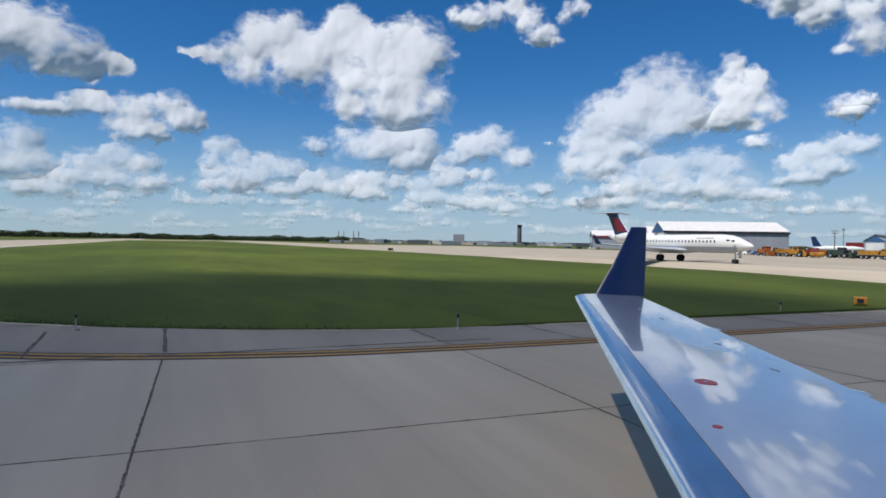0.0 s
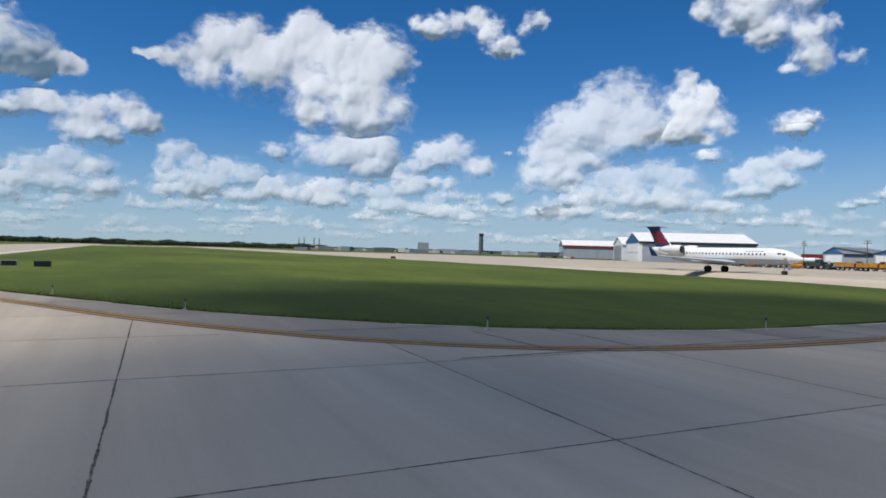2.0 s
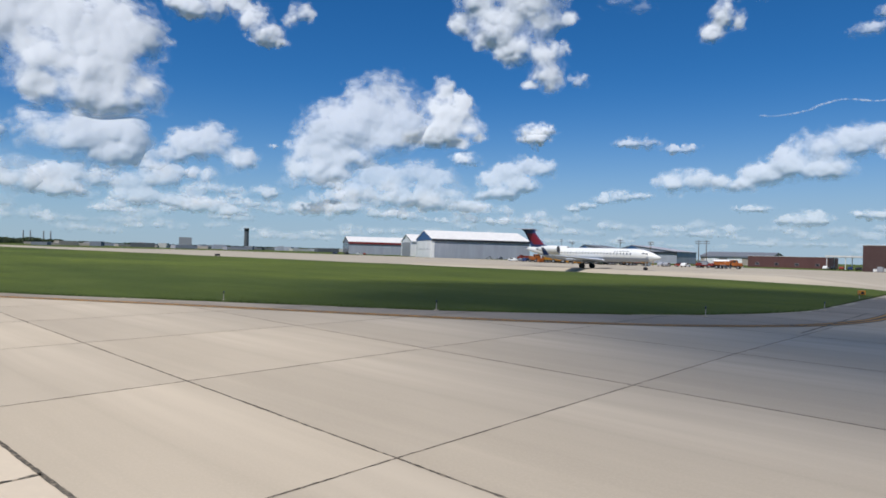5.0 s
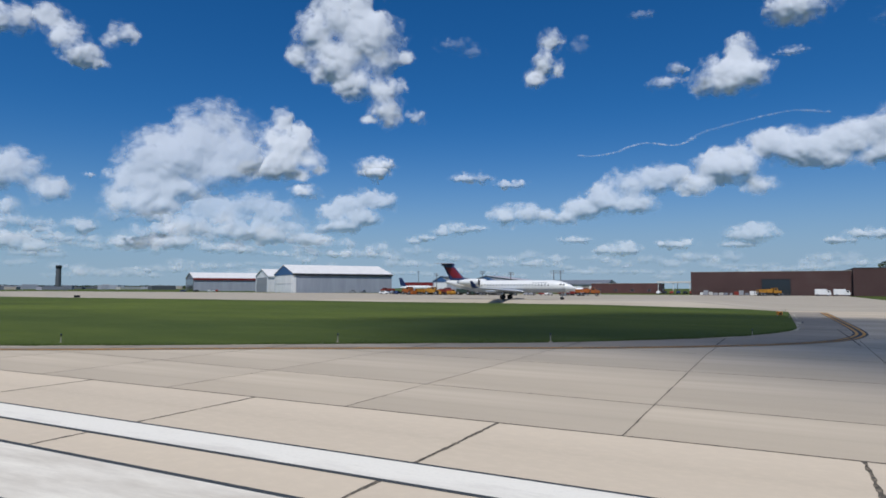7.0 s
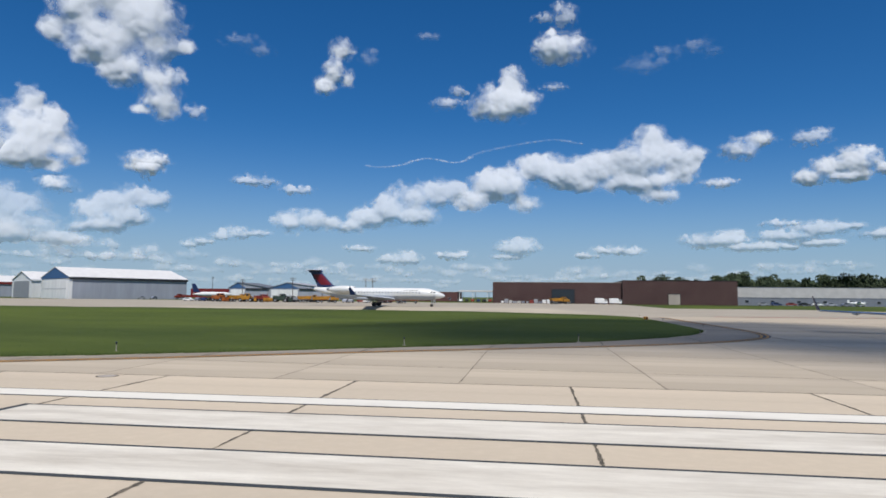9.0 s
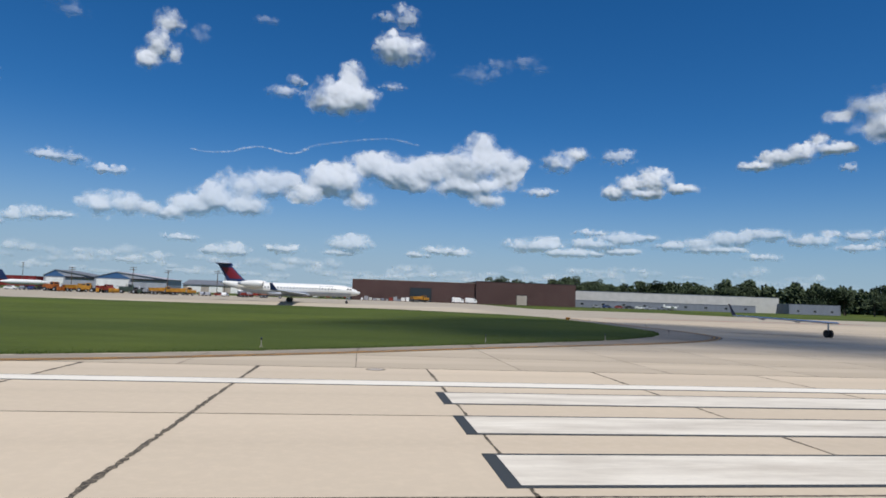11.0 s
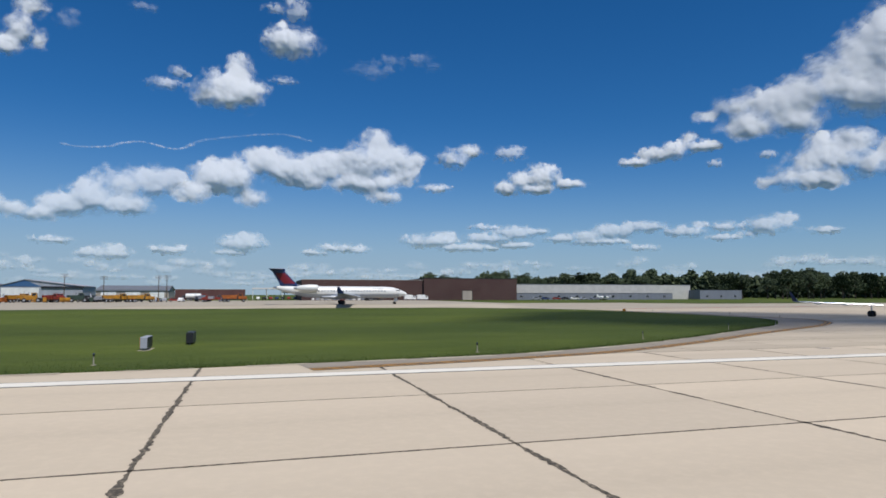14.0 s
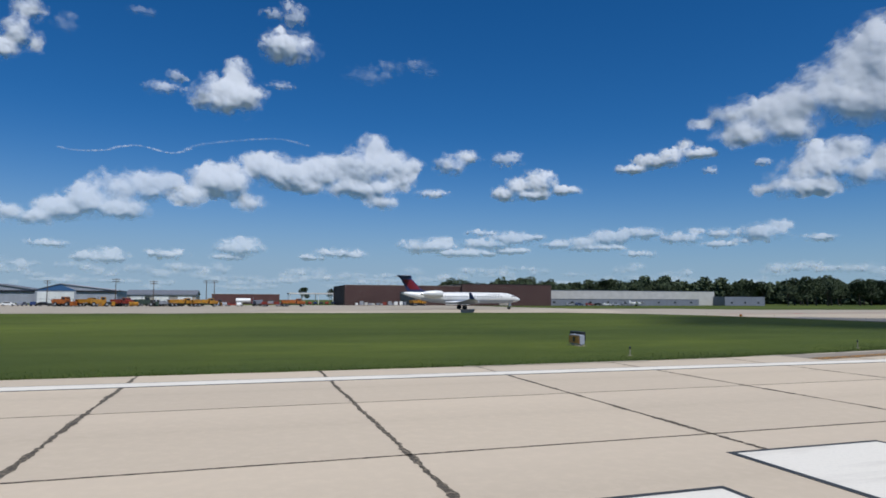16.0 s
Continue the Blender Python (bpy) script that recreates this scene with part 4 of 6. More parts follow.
def equipment(at, mat, label, seed):
    """Parked snow broom or spreader: frame, hopper, mast and drum."""
    r = random.Random(seed)
    v = thing("snow_broom", label, "work vehicle", group="vehicles on the apron", at=at)
    part("frame", boxes(((-2.6, -1.0, 0.6), (2.4, 1.0, 0.9), 0.05)), M_BLACK, v)
    pr = [(-1.8, 0.9), (0.6, 0.9), (1.1, 2.0 + r.random() * 0.6), (-2.3, 2.1 + r.random() * 0.5)]
    part("hopper", loft(bmesh.new(), [[(x, y, z) for x, z in pr] for y in (-1.1, 1.1)]), mat, v)
    part("drum", tube(bmesh.new(), (2.8, -1.6, 0.55), (2.8, 1.6, 0.55), 0.5, 0.5, 14), M_BLACK, v, "dark bristle drum")
    part("mast", tube(bmesh.new(), (-2.4, 0.6, 0.9), (-2.0, 0.6, 2.9 + r.random()), 0.08, 0.06, 8), M_GREY, v)
    wheels(v, (-1.7, 1.3), 0.48, 0.95)
    return v


for i, (s, c, m, lab) in enumerate((
        (159.5, -196, M_ORANGE, "orange snow broom with dark drum on the apron"), (153.2, -198, M_RED, "dull red spreader parked among the plows"),
        (147.6, -197, M_SAFETY, "yellow snow broom parked among the plows"), (141.5, -199, M_ORANGE, "orange spreader behind the plow trucks"),
        (134.6, -198, M_BLACK, "black snow broom on the apron"), (128.2, -194, M_BLACK, "black spreader with a mast on the apron"),
        (122.4, -196, M_GREY, "grey spreader beside the yellow trucks"), (115.4, -197, M_RED, "dull red spreader between yellow trucks"),
        (92.4, -200, M_SIDING_DARK, "slate grey snow broom near the tanker"))):
    equipment(facing(s, c) @ Matrix.Rotation(0.5 * (i % 3) - 0.4, 4, "Z"), m, lab, 70 + i)
rng = random.Random(77)
for i in range(13):
    cr = thing("equipment_crate", "small pale equipment crate in front of the brick hangar", "crate", group="crates by the brick hangar", at=facing(47 - 1.9 * i, -240 - rng.uniform(0, 5)))
    w, h = rng.uniform(0.4, 0.9), rng.uniform(0.8, 2.0)
    part("box", boxes(((-w, -0.6, 0.12), (w, 0.6, h), 0.05)), rng.choice([M_WHITE, M_GREY, M_CONC_WALL, M_SIDING_DARK, M_RED]), cr)
    part("pallet", boxes(((-w - 0.1, -0.7, 0), (w + 0.1, 0.7, 0.12))), M_WOOD, cr)
# low white light plane by the warehouse
lp = thing("light_plane", "small white light plane parked by the warehouse", "airplane", at=facing(-100, -236))
part("fuselage", loft(bmesh.new(), [ellipse_ring(x, 0, 1.3 + dz, r, r, 12) for x, r, dz in ((-3.6, 0.1, 0.3), (-2.0, 0.35, 0.15), (0.0, 0.6, 0), (1.6, 0.6, 0), (2.8, 0.4, -0.05), (3.2, 0.12, -0.05))]), M_WHITE, lp, smooth=True)
part("wing", boxes(((-0.2, -5.2, 1.9), (1.3, 5.2, 2.05), 0.05)), M_WHITE, lp)
part("tail_fin", boxes(((-3.8, -0.06, 1.5), (-3.0, 0.06, 2.8), 0.03)), M_WHITE, lp)
wheels(lp, (0.2,), 0.28, 0.9)
# second jet's tail far behind the shed
x, y = 232, 372
tail2 = thing("parked_jet", "parked white jet with navy tail beyond the sheds", "airplane", at=pose(x, y, 0, 0, 0, 160))
part("fuselage", loft(bmesh.new(), [ellipse_ring(x, 0, 3.0, r, r, 14) for x, r in ((-12, 0.2), (-10, 1.1), (-6, 1.6), (8, 1.6), (13, 0.6), (15, 0.15))]), M_WHITE, tail2, smooth=True)
part("tail_fin", loft(bmesh.new(), [foil((10, 0, 4.2), 4.5, 0.4, (1, 0, 0), (0, 1, 0)), foil((13.5, 0, 10.0), 2.4, 0.2, (1, 0, 0), (0, 1, 0))]), M_NAVY, tail2)
for y in (-2.4, 2.4):
    part("landing_gear", tube(bmesh.new(), (0, y, 0), (0, y, 2.0), 0.35, 0.2), M_RUBBER, tail2)
part("landing_gear", tube(bmesh.new(), (-8, 0, 0), (-8, 0, 2.0), 0.3, 0.2), M_RUBBER, tail2)

# ---------------------------------------------------------------- taxiway lights and signs
def edge_light(at):
    v = thing("taxiway_light", "short taxiway edge light on a pale concrete pad in the grass", "taxiway light", group="taxiway edge lights", at=at)
    part("pad", tube(bmesh.new(), (0, 0, -0.05), (0, 0, 0.04), 0.17, 0.15, 16), M_CONC_FAR, v, "pale concrete pad")
    part("stake", tube(bmesh.new(), (0, 0, 0.04), (0, 0, 0.5), 0.03, 0.026, 8), M_SIDING_TAN, v)
    head = part("lamp_head", tube(bmesh.new(), (0, 0, 0.5), (0, 0, 0.62), 0.045, 0.06, 10), M_BLACK, v, "dark lamp head")
    bm = bmesh.new()
    bmesh.ops.create_uvsphere(bm, u_segments=10, v_segments=6, radius=0.058, matrix=Matrix.Translation((0, 0, 0.63)))
    part("lens", bm, M_NAVY, head, "blue glass lens", True)
    return v


first_light = edge_light(pose(-10.5, 18.3, 0.03))
first_light.scale = (0.7, 0.7, 0.68)
for x, y in ((0.5, 19.9), (-22.4, 23.2), (-31.2, 29.9), (-42.4, 38.3), (-52.4, 47.6), (-59.6, 61.6), (14.0, 26.4), (28.0, 32.6)):
    copy_thing(first_light, pose(x, y, 0.03)).scale = (0.7, 0.7, 0.68)


def guidance_sign(at, w, h, face, back, label, bars=2):
    v = thing("airfield_sign", label, "airfield sign", group="airfield signs", at=at)
    part("plinth", boxes(((-w * 0.6, -0.28, -0.05), (w * 0.6, 0.28, 0.05), 0.02)), M_CONC_FAR, v, "pale concrete plinth")
    for x in (-w * 0.35, w * 0.35):
        part("leg", boxes(((x - 0.04, -0.04, 0.05), (x + 0.04, 0.04, 0.14))), M_GREY, v)
    part("cabinet", boxes(((-w / 2, -0.16, 0.12), (w / 2, 0.16, 0.12 + h), 0.03)), back, v)
    part("back_panel", boxes(((-w / 2 + 0.03, 0.16, 0.15), (w / 2 - 0.03, 0.175, 0.09 + h))), M_BLACK, v, "dark back panel")
    f = part("face", boxes(((-w / 2 + 0.05, -0.18, 0.18), (w / 2 - 0.05, -0.16, 0.06 + h))), face, v)
    for k in range(bars):
        x = (k - (bars - 1) / 2) * w * 0.34
        part("lettering_bar", boxes(((x - 0.13, -0.195, 0.12 + h * 0.25), (x + 0.13, -0.18, 0.12 + h * 0.76))), M_BLACK if face is not M_BLACK else M_WHITE, f)
    return v


guidance_sign(pose(-53.1, 63.5, 0.02, 0, 0, 202), 1.35, 0.56, M_SIGN_AMBER, M_SIDING, "amber airfield sign in a pale grey cabinet on a concrete plinth", 1)
guidance_sign(pose(-49.6, 63.1, 0.02, 0, 0, 202), 1.5, 0.58, M_BLACK, M_BLACK, "black runway distance sign with a pale numeral bar", 1)
guidance_sign(pose(-16, 195, 0.04, 0, 0, 30), 1.6, 0.6, M_BLACK, M_BLACK, "dark airfield sign far across the grass", 0)
guidance_sign(pose(19.4, 29.6, 0.03, 0, 0, 330), 0.5, 0.36, M_SIGN_AMBER, M_SIGN_AMBER, "small amber airfield sign at the rim of the grass", 1)

# ---------------------------------------------------------------- trees
def tree(at, h, seed, lod=1.0):
    r = random.Random(seed)
    t = thing("tree", "leafy green broadleaf tree behind the airfield", "tree", group="trees behind the airfield", at=at)
    bm = bmesh.new()
    tube(bm, (0, 0, -0.2), (0.1, 0, h * 0.35), h * 0.026, h * 0.018, 8)
    tube(bm, (0.1, 0, h * 0.35), (0.2, 0.1, h * 0.75), h * 0.018, h * 0.006, 6)
    lobes = []
    for i in range(9):
        a = i * 2.4 + r.uniform(-0.4, 0.4)
        z = h * r.uniform(0.34, 0.86)
        rad = h * 0.30 * (1.15 - abs(z / h - 0.5)) * r.uniform(0.5, 1.0)
        p = (rad * math.cos(a), rad * math.sin(a), z)
        tube(bm, (0.1, 0, h * r.uniform(0.25, 0.5)), p, h * 0.008, h * 0.003, 5)
        lobes.append((p, h * r.uniform(0.14, 0.2)))
    lobes.append(((0, 0, h * 0.85), h * 0.15))
    lobes.append(((0, 0, h * 0.6), h * 0.22))
    part("trunk", bm, M_BARK, t)
    vs, fs = [], []
    for (x, y, z), rad in lobes:
        for i in range(int(95 * lod)):
            d = Vector((r.gauss(0, 1), r.gauss(0, 1), r.gauss(0, 1))).normalized() * rad * r.uniform(0.6, 1.08)
            c = Vector((x, y, z)) + Vector((d.x, d.y, d.z * 0.8))
            e1 = Vector((r.gauss(0, 1), r.gauss(0, 1), r.gauss(0, 1))).normalized()
            e2 = e1.orthogonal().normalized()
            k = h * r.uniform(0.02, 0.042)
            n0 = len(vs)
            vs += [c + e1 * k, c + e2 * k * 0.8, c - e1 * k, c - e2 * k * 0.8 + e1.cross(e2) * k * 0.4]
            fs.append((n0, n0 + 1, n0 + 2, n0 + 3))
    me = bpy.data.meshes.new("crown")
    me.from_pydata([tuple(v) for v in vs], [], fs)
    me.materials.append(M_LEAF)
    cr = new("crown", me)
    cr.parent = t
    return t


rng = random.Random(11)
kinds = [tree(facing(-70 - 9 * i, -330 - 4 * i), 16.5 + 1.6 * (i % 3), 40 + i) for i in range(5)]
for i in range(62):
    s = -30 - i * 6.3 + rng.uniform(-3, 3)
    c = -322 - rng.uniform(0, 26) + (0.0 if s > -185 else (-185 - s) * -0.05)
    m = facing(s, c + (55 if s < -210 else 0)) @ Matrix.Rotation(rng.uniform(0, 6.28), 4, "Z")
    copy_thing(kinds[i % 5], m).scale = [rng.uniform(0.75, 1.15) * (0.62 if s > -75 else 1.0)] * 3
for s, c, k in ((-24, -302, 0.85), (-40, -304, 0.8)):
    copy_thing(kinds[int(abs(s)) % 5], facing(s, c)).scale = [k] * 3
for x, y, k in ((408, 114, 1.05), (413, 104, 0.95), (424, 122, 1.0), (431, 96, 0.9), (478, 257, 0.85), (485, 233, 0.8), (492, 226, 0.7)):
    copy_thing(kinds[(x + y) % 5], pose(x, y, 0, 0, 0, x * 7)).scale = [k] * 3


def wood_line(az0, az1, dist, h, seed, name, label, dense=60, leaf=0.07):
    """Far belt of woodland: one mass of leaf clumps with an uneven top."""
    r = random.Random(seed)
    vs, fs = [], []
    az = az0
    while az < az1:
        hh = h * (0.55 + 0.6 * abs(noise.noise((az * 0.55, seed, 0))) + 0.25 * r.random())
        for k in range(dense):
            d = dist + r.uniform(-30, 30)
            a = az + r.uniform(-0.06, 0.06)
            x, y = polar(d, a)
            c = Vector((x, y, hh * r.random() ** 0.8))
            w = h * leaf * r.uniform(0.5, 1.2)
            e1 = Vector((r.gauss(0, 1), r.gauss(0, 1), r.gauss(0, 0.7))).normalized() * w
            e2 = e1.orthogonal().normalized() * w
            n0 = len(vs)
            vs += [c + e1, c + e2, c - e1, c - e2]
            fs.append((n0, n0 + 1, n0 + 2, n0 + 3))
        az += 0.05 * 400 / dist * 2.0
    me = bpy.data.meshes.new(name)
    me.from_pydata([tuple(v) for v in vs], [], fs)
    me.materials.append(M_LEAF)
    return tagged(new(name, me), label, "woods", kind="stuff")


wood_line(97, 142, 1900, 15, 3, "far_woods", "dark green belt of woods on the horizon", 16, 0.14)
wood_line(60, 97, 2300, 11, 5, "distant_woods", "low dark belt of trees behind the terminal", 16, 0.14)
wood_line(-45, 9, 560, 24, 7, "rear_woods", "dark green woods behind the warehouse", 90, 0.06)

# ---------------------------------------------------------------- wing of the carrying airliner at the start of the taxi
WL, WA = Vector((math.cos(radians(107.1)), math.sin(radians(107.1)), 0)), Vector((math.cos(radians(17.1)), math.sin(radians(17.1)), 0))
wing_at = Matrix((( WL.x, WA.x, 0, 0), (WL.y, WA.y, 0, 0), (0, 0, 1, 0), (0, 0, 0, 1)))
wing = thing("airliner_wing", "glossy pale grey airliner wing with polished leading edge and navy winglet", "airplane wing", at=wing_at)


def wing_le(l):
    return 1.97 + 0.467 * (l - 2.48)


def wing_te(l):
    return 4.53 + 0.338 * (l - 3.56)


def wing_z(l):
    return 1.83 - 0.04 * (9.5 - l)


TOP_X = [0.0, 0.006, 0.025, 0.06, 0.12, 0.2, 0.35, 0.5, 0.65, 0.8, 0.92, 1.0]
TOP_Z = [-0.028, -0.014, 0.001, 0.012, 0.02, 0.024, 0.022, 0.015, 0.006, -0.002, -0.009, -0.014]
BOT_Z = [-0.028, -0.042, -0.056, -0.068, -0.078, -0.085, -0.088, -0.082, -0.07, -0.045, -0.028, -0.018]


def wing_sections(x0, x1, lift=0.0, ls=None):
    out = []
    for l in ls or [1.7 + 0.4 * i for i in range(21)]:
        ch = wing_te(l) - wing_le(l)
        xs = np.linspace(x0, x1, 13)
        top = [(l, wing_le(l) + ch * x, wing_z(l) + ch * float(np.interp(x, TOP_X, TOP_Z)) + lift) for x in xs]
        bot = [(l, wing_le(l) + ch * x, wing_z(l) + ch * float(np.interp(x, TOP_X, BOT_Z)) - lift) for x in xs[::-1]]
        out.append(top + bot)
    return out


part("wing_box", loft(bmesh.new(), wing_sections(0.125, 1.0)), M_WING, wing, smooth=True)
part("leading_edge", loft(bmesh.new(), wing_sections(0.0, 0.121)), M_SLAT, wing, "polished metal leading edge", True)
part("winglet", loft(bmesh.new(), [foil((9.72, 5.72, 1.82), 1.0, 0.1, (0, 1, 0), (-1, 0, 0)), foil((9.86, 6.15, 2.35), 0.68, 0.08, (0, 1, 0), (-1, 0, 0)), foil((10.02, 6.62, 3.04), 0.33, 0.05, (0, 1, 0), (-1, 0, 0))]), M_NAVY, wing, "dark navy upturned winglet", True)
part("tip_fairing", loft(bmesh.new(), [[(l, wing_le(l) + dx * (wing_te(l) - wing_le(l)), wing_z(9.7) + dz * k) for dx, dz in ((0, -0.02), (0.3, 0.03), (0.7, 0.02), (1, -0.02), (0.7, -0.08), (0.3, -0.1))] for l, k in ((9.7, 1.0), (9.8, 0.6))]), M_WING, wing)


def on_wing(l, y):
    """Height of the upper skin."""
    ch = wing_te(l) - wing_le(l)
    return wing_z(l) + ch * float(np.interp((y - wing_le(l)) / ch, TOP_X, TOP_Z))


def wing_patch(name, l, x, rl, ry, mat, label, lift=0.004):
    """Rounded plate lying on the upper skin."""
    y = wing_le(l) + x * (wing_te(l) - wing_le(l))
    ring = [(l + rl * math.cos(a), y + ry * math.sin(a)) for a in [i * math.pi / 14 for i in range(28)]]
    bm = loft(bmesh.new(), [[(u, v, on_wing(u, v) + z) for u, v in ring] for z in (-0.01, lift)])
    return part(name, bm, mat, wing, label)


wing_patch("fuel_cap_mark", 4.1, 0.34, 0.085, 0.085, M_RED_MARK, "round red mark")
wing_patch("fuel_cap", 4.1, 0.34, 0.02, 0.02, M_METAL, "small metal cap", 0.007)
wing_patch("red_stencil", 3.15, 0.2, 0.03, 0.03, M_RED_MARK, "small faded red stencil")
for l, x in ((8.0, 0.62), (7.2, 0.68), (5.6, 0.76), (4.5, 0.8)):
    wing_patch("vent", l, x, 0.05, 0.022, M_GREY, "small grey vent in the skin")
for l in (4.2, 7.2):
    y1 = wing_te(l)
    bm = loft(bmesh.new(), [[(l + 0.12 * math.cos(a), yy, wing_z(l) - 0.16 + k * 0.12 * math.sin(a)) for a in [i * math.pi / 4 for i in range(8)]] for yy, k in ((y1 - 1.0, 0.2), (y1 - 0.6, 1.0), (y1 - 0.1, 0.9), (y1 + 0.35, 0.2))])
    part("flap_track_fairing", bm, M_WING, wing, smooth=True)

gear = part("landing_gear", tube(bmesh.new(), (1.95, 2.9, 1.5), (1.95, 2.9, 0.38), 0.1, 0.08), M_METAL, wing, "main landing gear leg under the wing root")
for d in (-0.2, 0.2):
    part("tyre", tube(bmesh.new(), (1.95 + d - 0.1, 2.9, 0.38), (1.95 + d + 0.1, 2.9, 0.38), 0.38, 0.38, 20), M_RUBBER, gear)

# ---------------------------------------------------------------- slabs and joints, nearest stretches
def slab_mesh(name, w, d, mat):
    g = 0.0025
    bm = bmesh.new()
    lo = [(-w / 2 + g, -d / 2 + g), (w / 2 - g, -d / 2 + g), (w / 2 - g, d / 2 - g), (-w / 2 + g, d / 2 - g)]
    hi = [(x - math.copysign(0.002, x), y - math.copysign(0.002, y)) for x, y in lo]
    loft(bm, [[(x, y, -0.1) for x, y in lo], [(x, y, -0.008) for x, y in lo], [(x, y, 0.0) for x, y in hi]])
    me = bpy.data.meshes.new(name)
    bm.to_mesh(me)
    bm.free()
    me.materials.append(mat)
    return me


RUN_ROWS = [31.0, 34.9, 40.3, 46.2, 52.1, 58.0]
run_lines = [25.0 - 6.5 * k for k in range(6, 0, -1)] + [25.0, 31.8, 38.5, 44.9, 51.0, 57.0, 63.35, 69.95, 76.35, 82.75, 89.05, 95.4, 101.7] + [101.7 + 6.35 * k for k in range(1, 8)]
taxi_cols = [0.35 - 6.95 * k for k in range(5, 0, -1)] + [0.35, 7.35, 14.2, 20.95, 27.95, 31.0]
taxi_lines = [2.4 - 6.5 * k for k in range(4, 0, -1)] + [2.5, 9.15, 15.95, 22.3, 28.85, 35.1, 41.15, 47.4, 53.7, 60.0]


def col_at(c, s):
    """Long joints of the taxiway run slightly askew to the runway."""
    return min(31.0, c - 0.049 * (s - 9.0)) if c < 31.0 else 31.0


def line_at(s, c):
    """Cross joints of the taxiway lean a little too."""
    return s + 0.03 * (min(c, 14.0) - 10.0) if s > -10 else s


def skew_slab(owner, s0, s1, c0, c1):
    ms, mc = (s0 + s1) / 2, (c0 + c1) / 2
    g = 0.0025
    lo = []
    for s, c, gs, gc in ((s0, c0, g, g), (s1, c0, -g, g), (s1, c1, -g, -g), (s0, c1, g, -g)):
        cc = col_at(c, s)
        lo.append((line_at(s, cc) + gs - ms, cc + gc - mc))
    if min(lo[3][1] - lo[0][1], lo[2][1] - lo[1][1]) < 0.05:
        return
    hi = [(x - math.copysign(0.004, x), y - math.copysign(0.004, y)) for x, y in lo]
    me = bpy.data.meshes.new("slab")
    bm = loft(bmesh.new(), [[(x, y, -0.1) for x, y in lo], [(x, y, -0.008) for x, y in lo], [(x, y, 0.0) for x, y in hi]])
    bm.to_mesh(me)
    bm.free()
    me.materials.append(M_CONC_TAXI)
    o = new("slab", me)
    o.parent = owner
    o.location = (ms, mc, 0)


def slab(owner, me, s0, s1, c0, c1):
    o = new("slab", me)
    o.parent = owner
    o.location = ((s0 + s1) / 2, (c0 + c1) / 2, 0)
    o.scale = (s1 - s0, c1 - c0, 1)


one = slab_mesh("slab", 1.0, 1.0, M_CONC)
for c0, c1 in zip(RUN_ROWS, RUN_ROWS[1:]):
    for s0, s1 in zip(run_lines, run_lines[1:]):
        slab(runway, one, s0, s1, c0, c1)
for c0, c1 in zip(taxi_cols, taxi_cols[1:]):
    for s0, s1 in zip(taxi_lines, taxi_lines[1:]):
        if s0 < 20 or grass_rim(s0) < c1 + 1.0:
            skew_slab(taxiway, s0, s1, c0, c1)


def joint(bm, p, q, w, z, seed, wild=1.0):
    """Ragged tar seam from p to q."""
    p, q = Vector(p), Vector(q)
    k = max(2, int((q - p).length / 0.09))
    t = (q - p).normalized()
    nrm = Vector((-t.y, t.x))
    prev = None
    for i in range(k + 1):
        c = p + (q - p) * i / k
        mid = wild * w * (0.22 * noise.noise((i * 0.12, seed, 0.5)) + 0.2 * noise.noise((i * 0.7, seed, 2.5)))
        half = w * max(0.04, 0.38 + wild * (0.3 * noise.noise((i * 0.08, seed, 4.0)) + 0.4 * noise.noise((i * 0.61, seed, 9.0)) + 0.25 * noise.noise((i * 1.7, seed, 6.0))))
        a, b = c + nrm * (mid - half), c + nrm * (mid + half)
        pair = (bm.verts.new((a.x, a.y, z)), bm.verts.new((b.x, b.y, z)))
        if prev:
            bm.faces.new((prev[0], pair[0], pair[1], prev[1]))
        prev = pair


rng = random.Random(8)
for i, s in enumerate(run_lines):
    bm = bmesh.new()
    for j, (a, b) in enumerate(((31.0, 34.5), (35.6, 58.0))):
        joint(bm, (s, a), (s, b), 0.145 if s > 48 else 0.085, 0.0035, i * 3.3 + j)
    part("joint_seal", bm, M_TAR, runway)
for i, c in enumerate(RUN_ROWS):
    if i == 1:
        continue
    bm = bmesh.new()
    joint(bm, (run_lines[0], c), (run_lines[-1], c), (0.08, 0, 0.06, 0.1, 0.09, 0.09)[i], 0.0035, 60 + i, 0.35)
    part("joint_seal", bm, M_TAR, runway)
for i, s in enumerate(taxi_lines):
    bm = bmesh.new()
    hi = 31.0
    lo = taxi_cols[0] if s < 18.5 else float(np.interp(s, LINE_S[5:], LINE_C[5:])) + 0.6
    turn = max(lo, 14.0)
    joint(bm, (line_at(s, turn), turn), (line_at(s, hi), hi), 0.04, 0.0032, 90 + i)
    if lo < 14.0:
        joint(bm, (line_at(s, lo), lo), (line_at(s, 14.0), 14.0), 0.04, 0.0032, 190 + i)
    part("joint_seal", bm, M_TAR, taxiway)
for i, c in enumerate(taxi_cols[:-1]):
    bm = bmesh.new()
    top = float(np.interp(c, LINE_C, LINE_S)) if c > -44 else 14.8
    far = min(top - 0.5, taxi_lines[-1])
    joint(bm, (taxi_lines[0], col_at(c, taxi_lines[0])), (far, col_at(c, far)), 0.046, 0.0034, 120 + i)
    part("joint_seal", bm, M_TAR, taxiway)

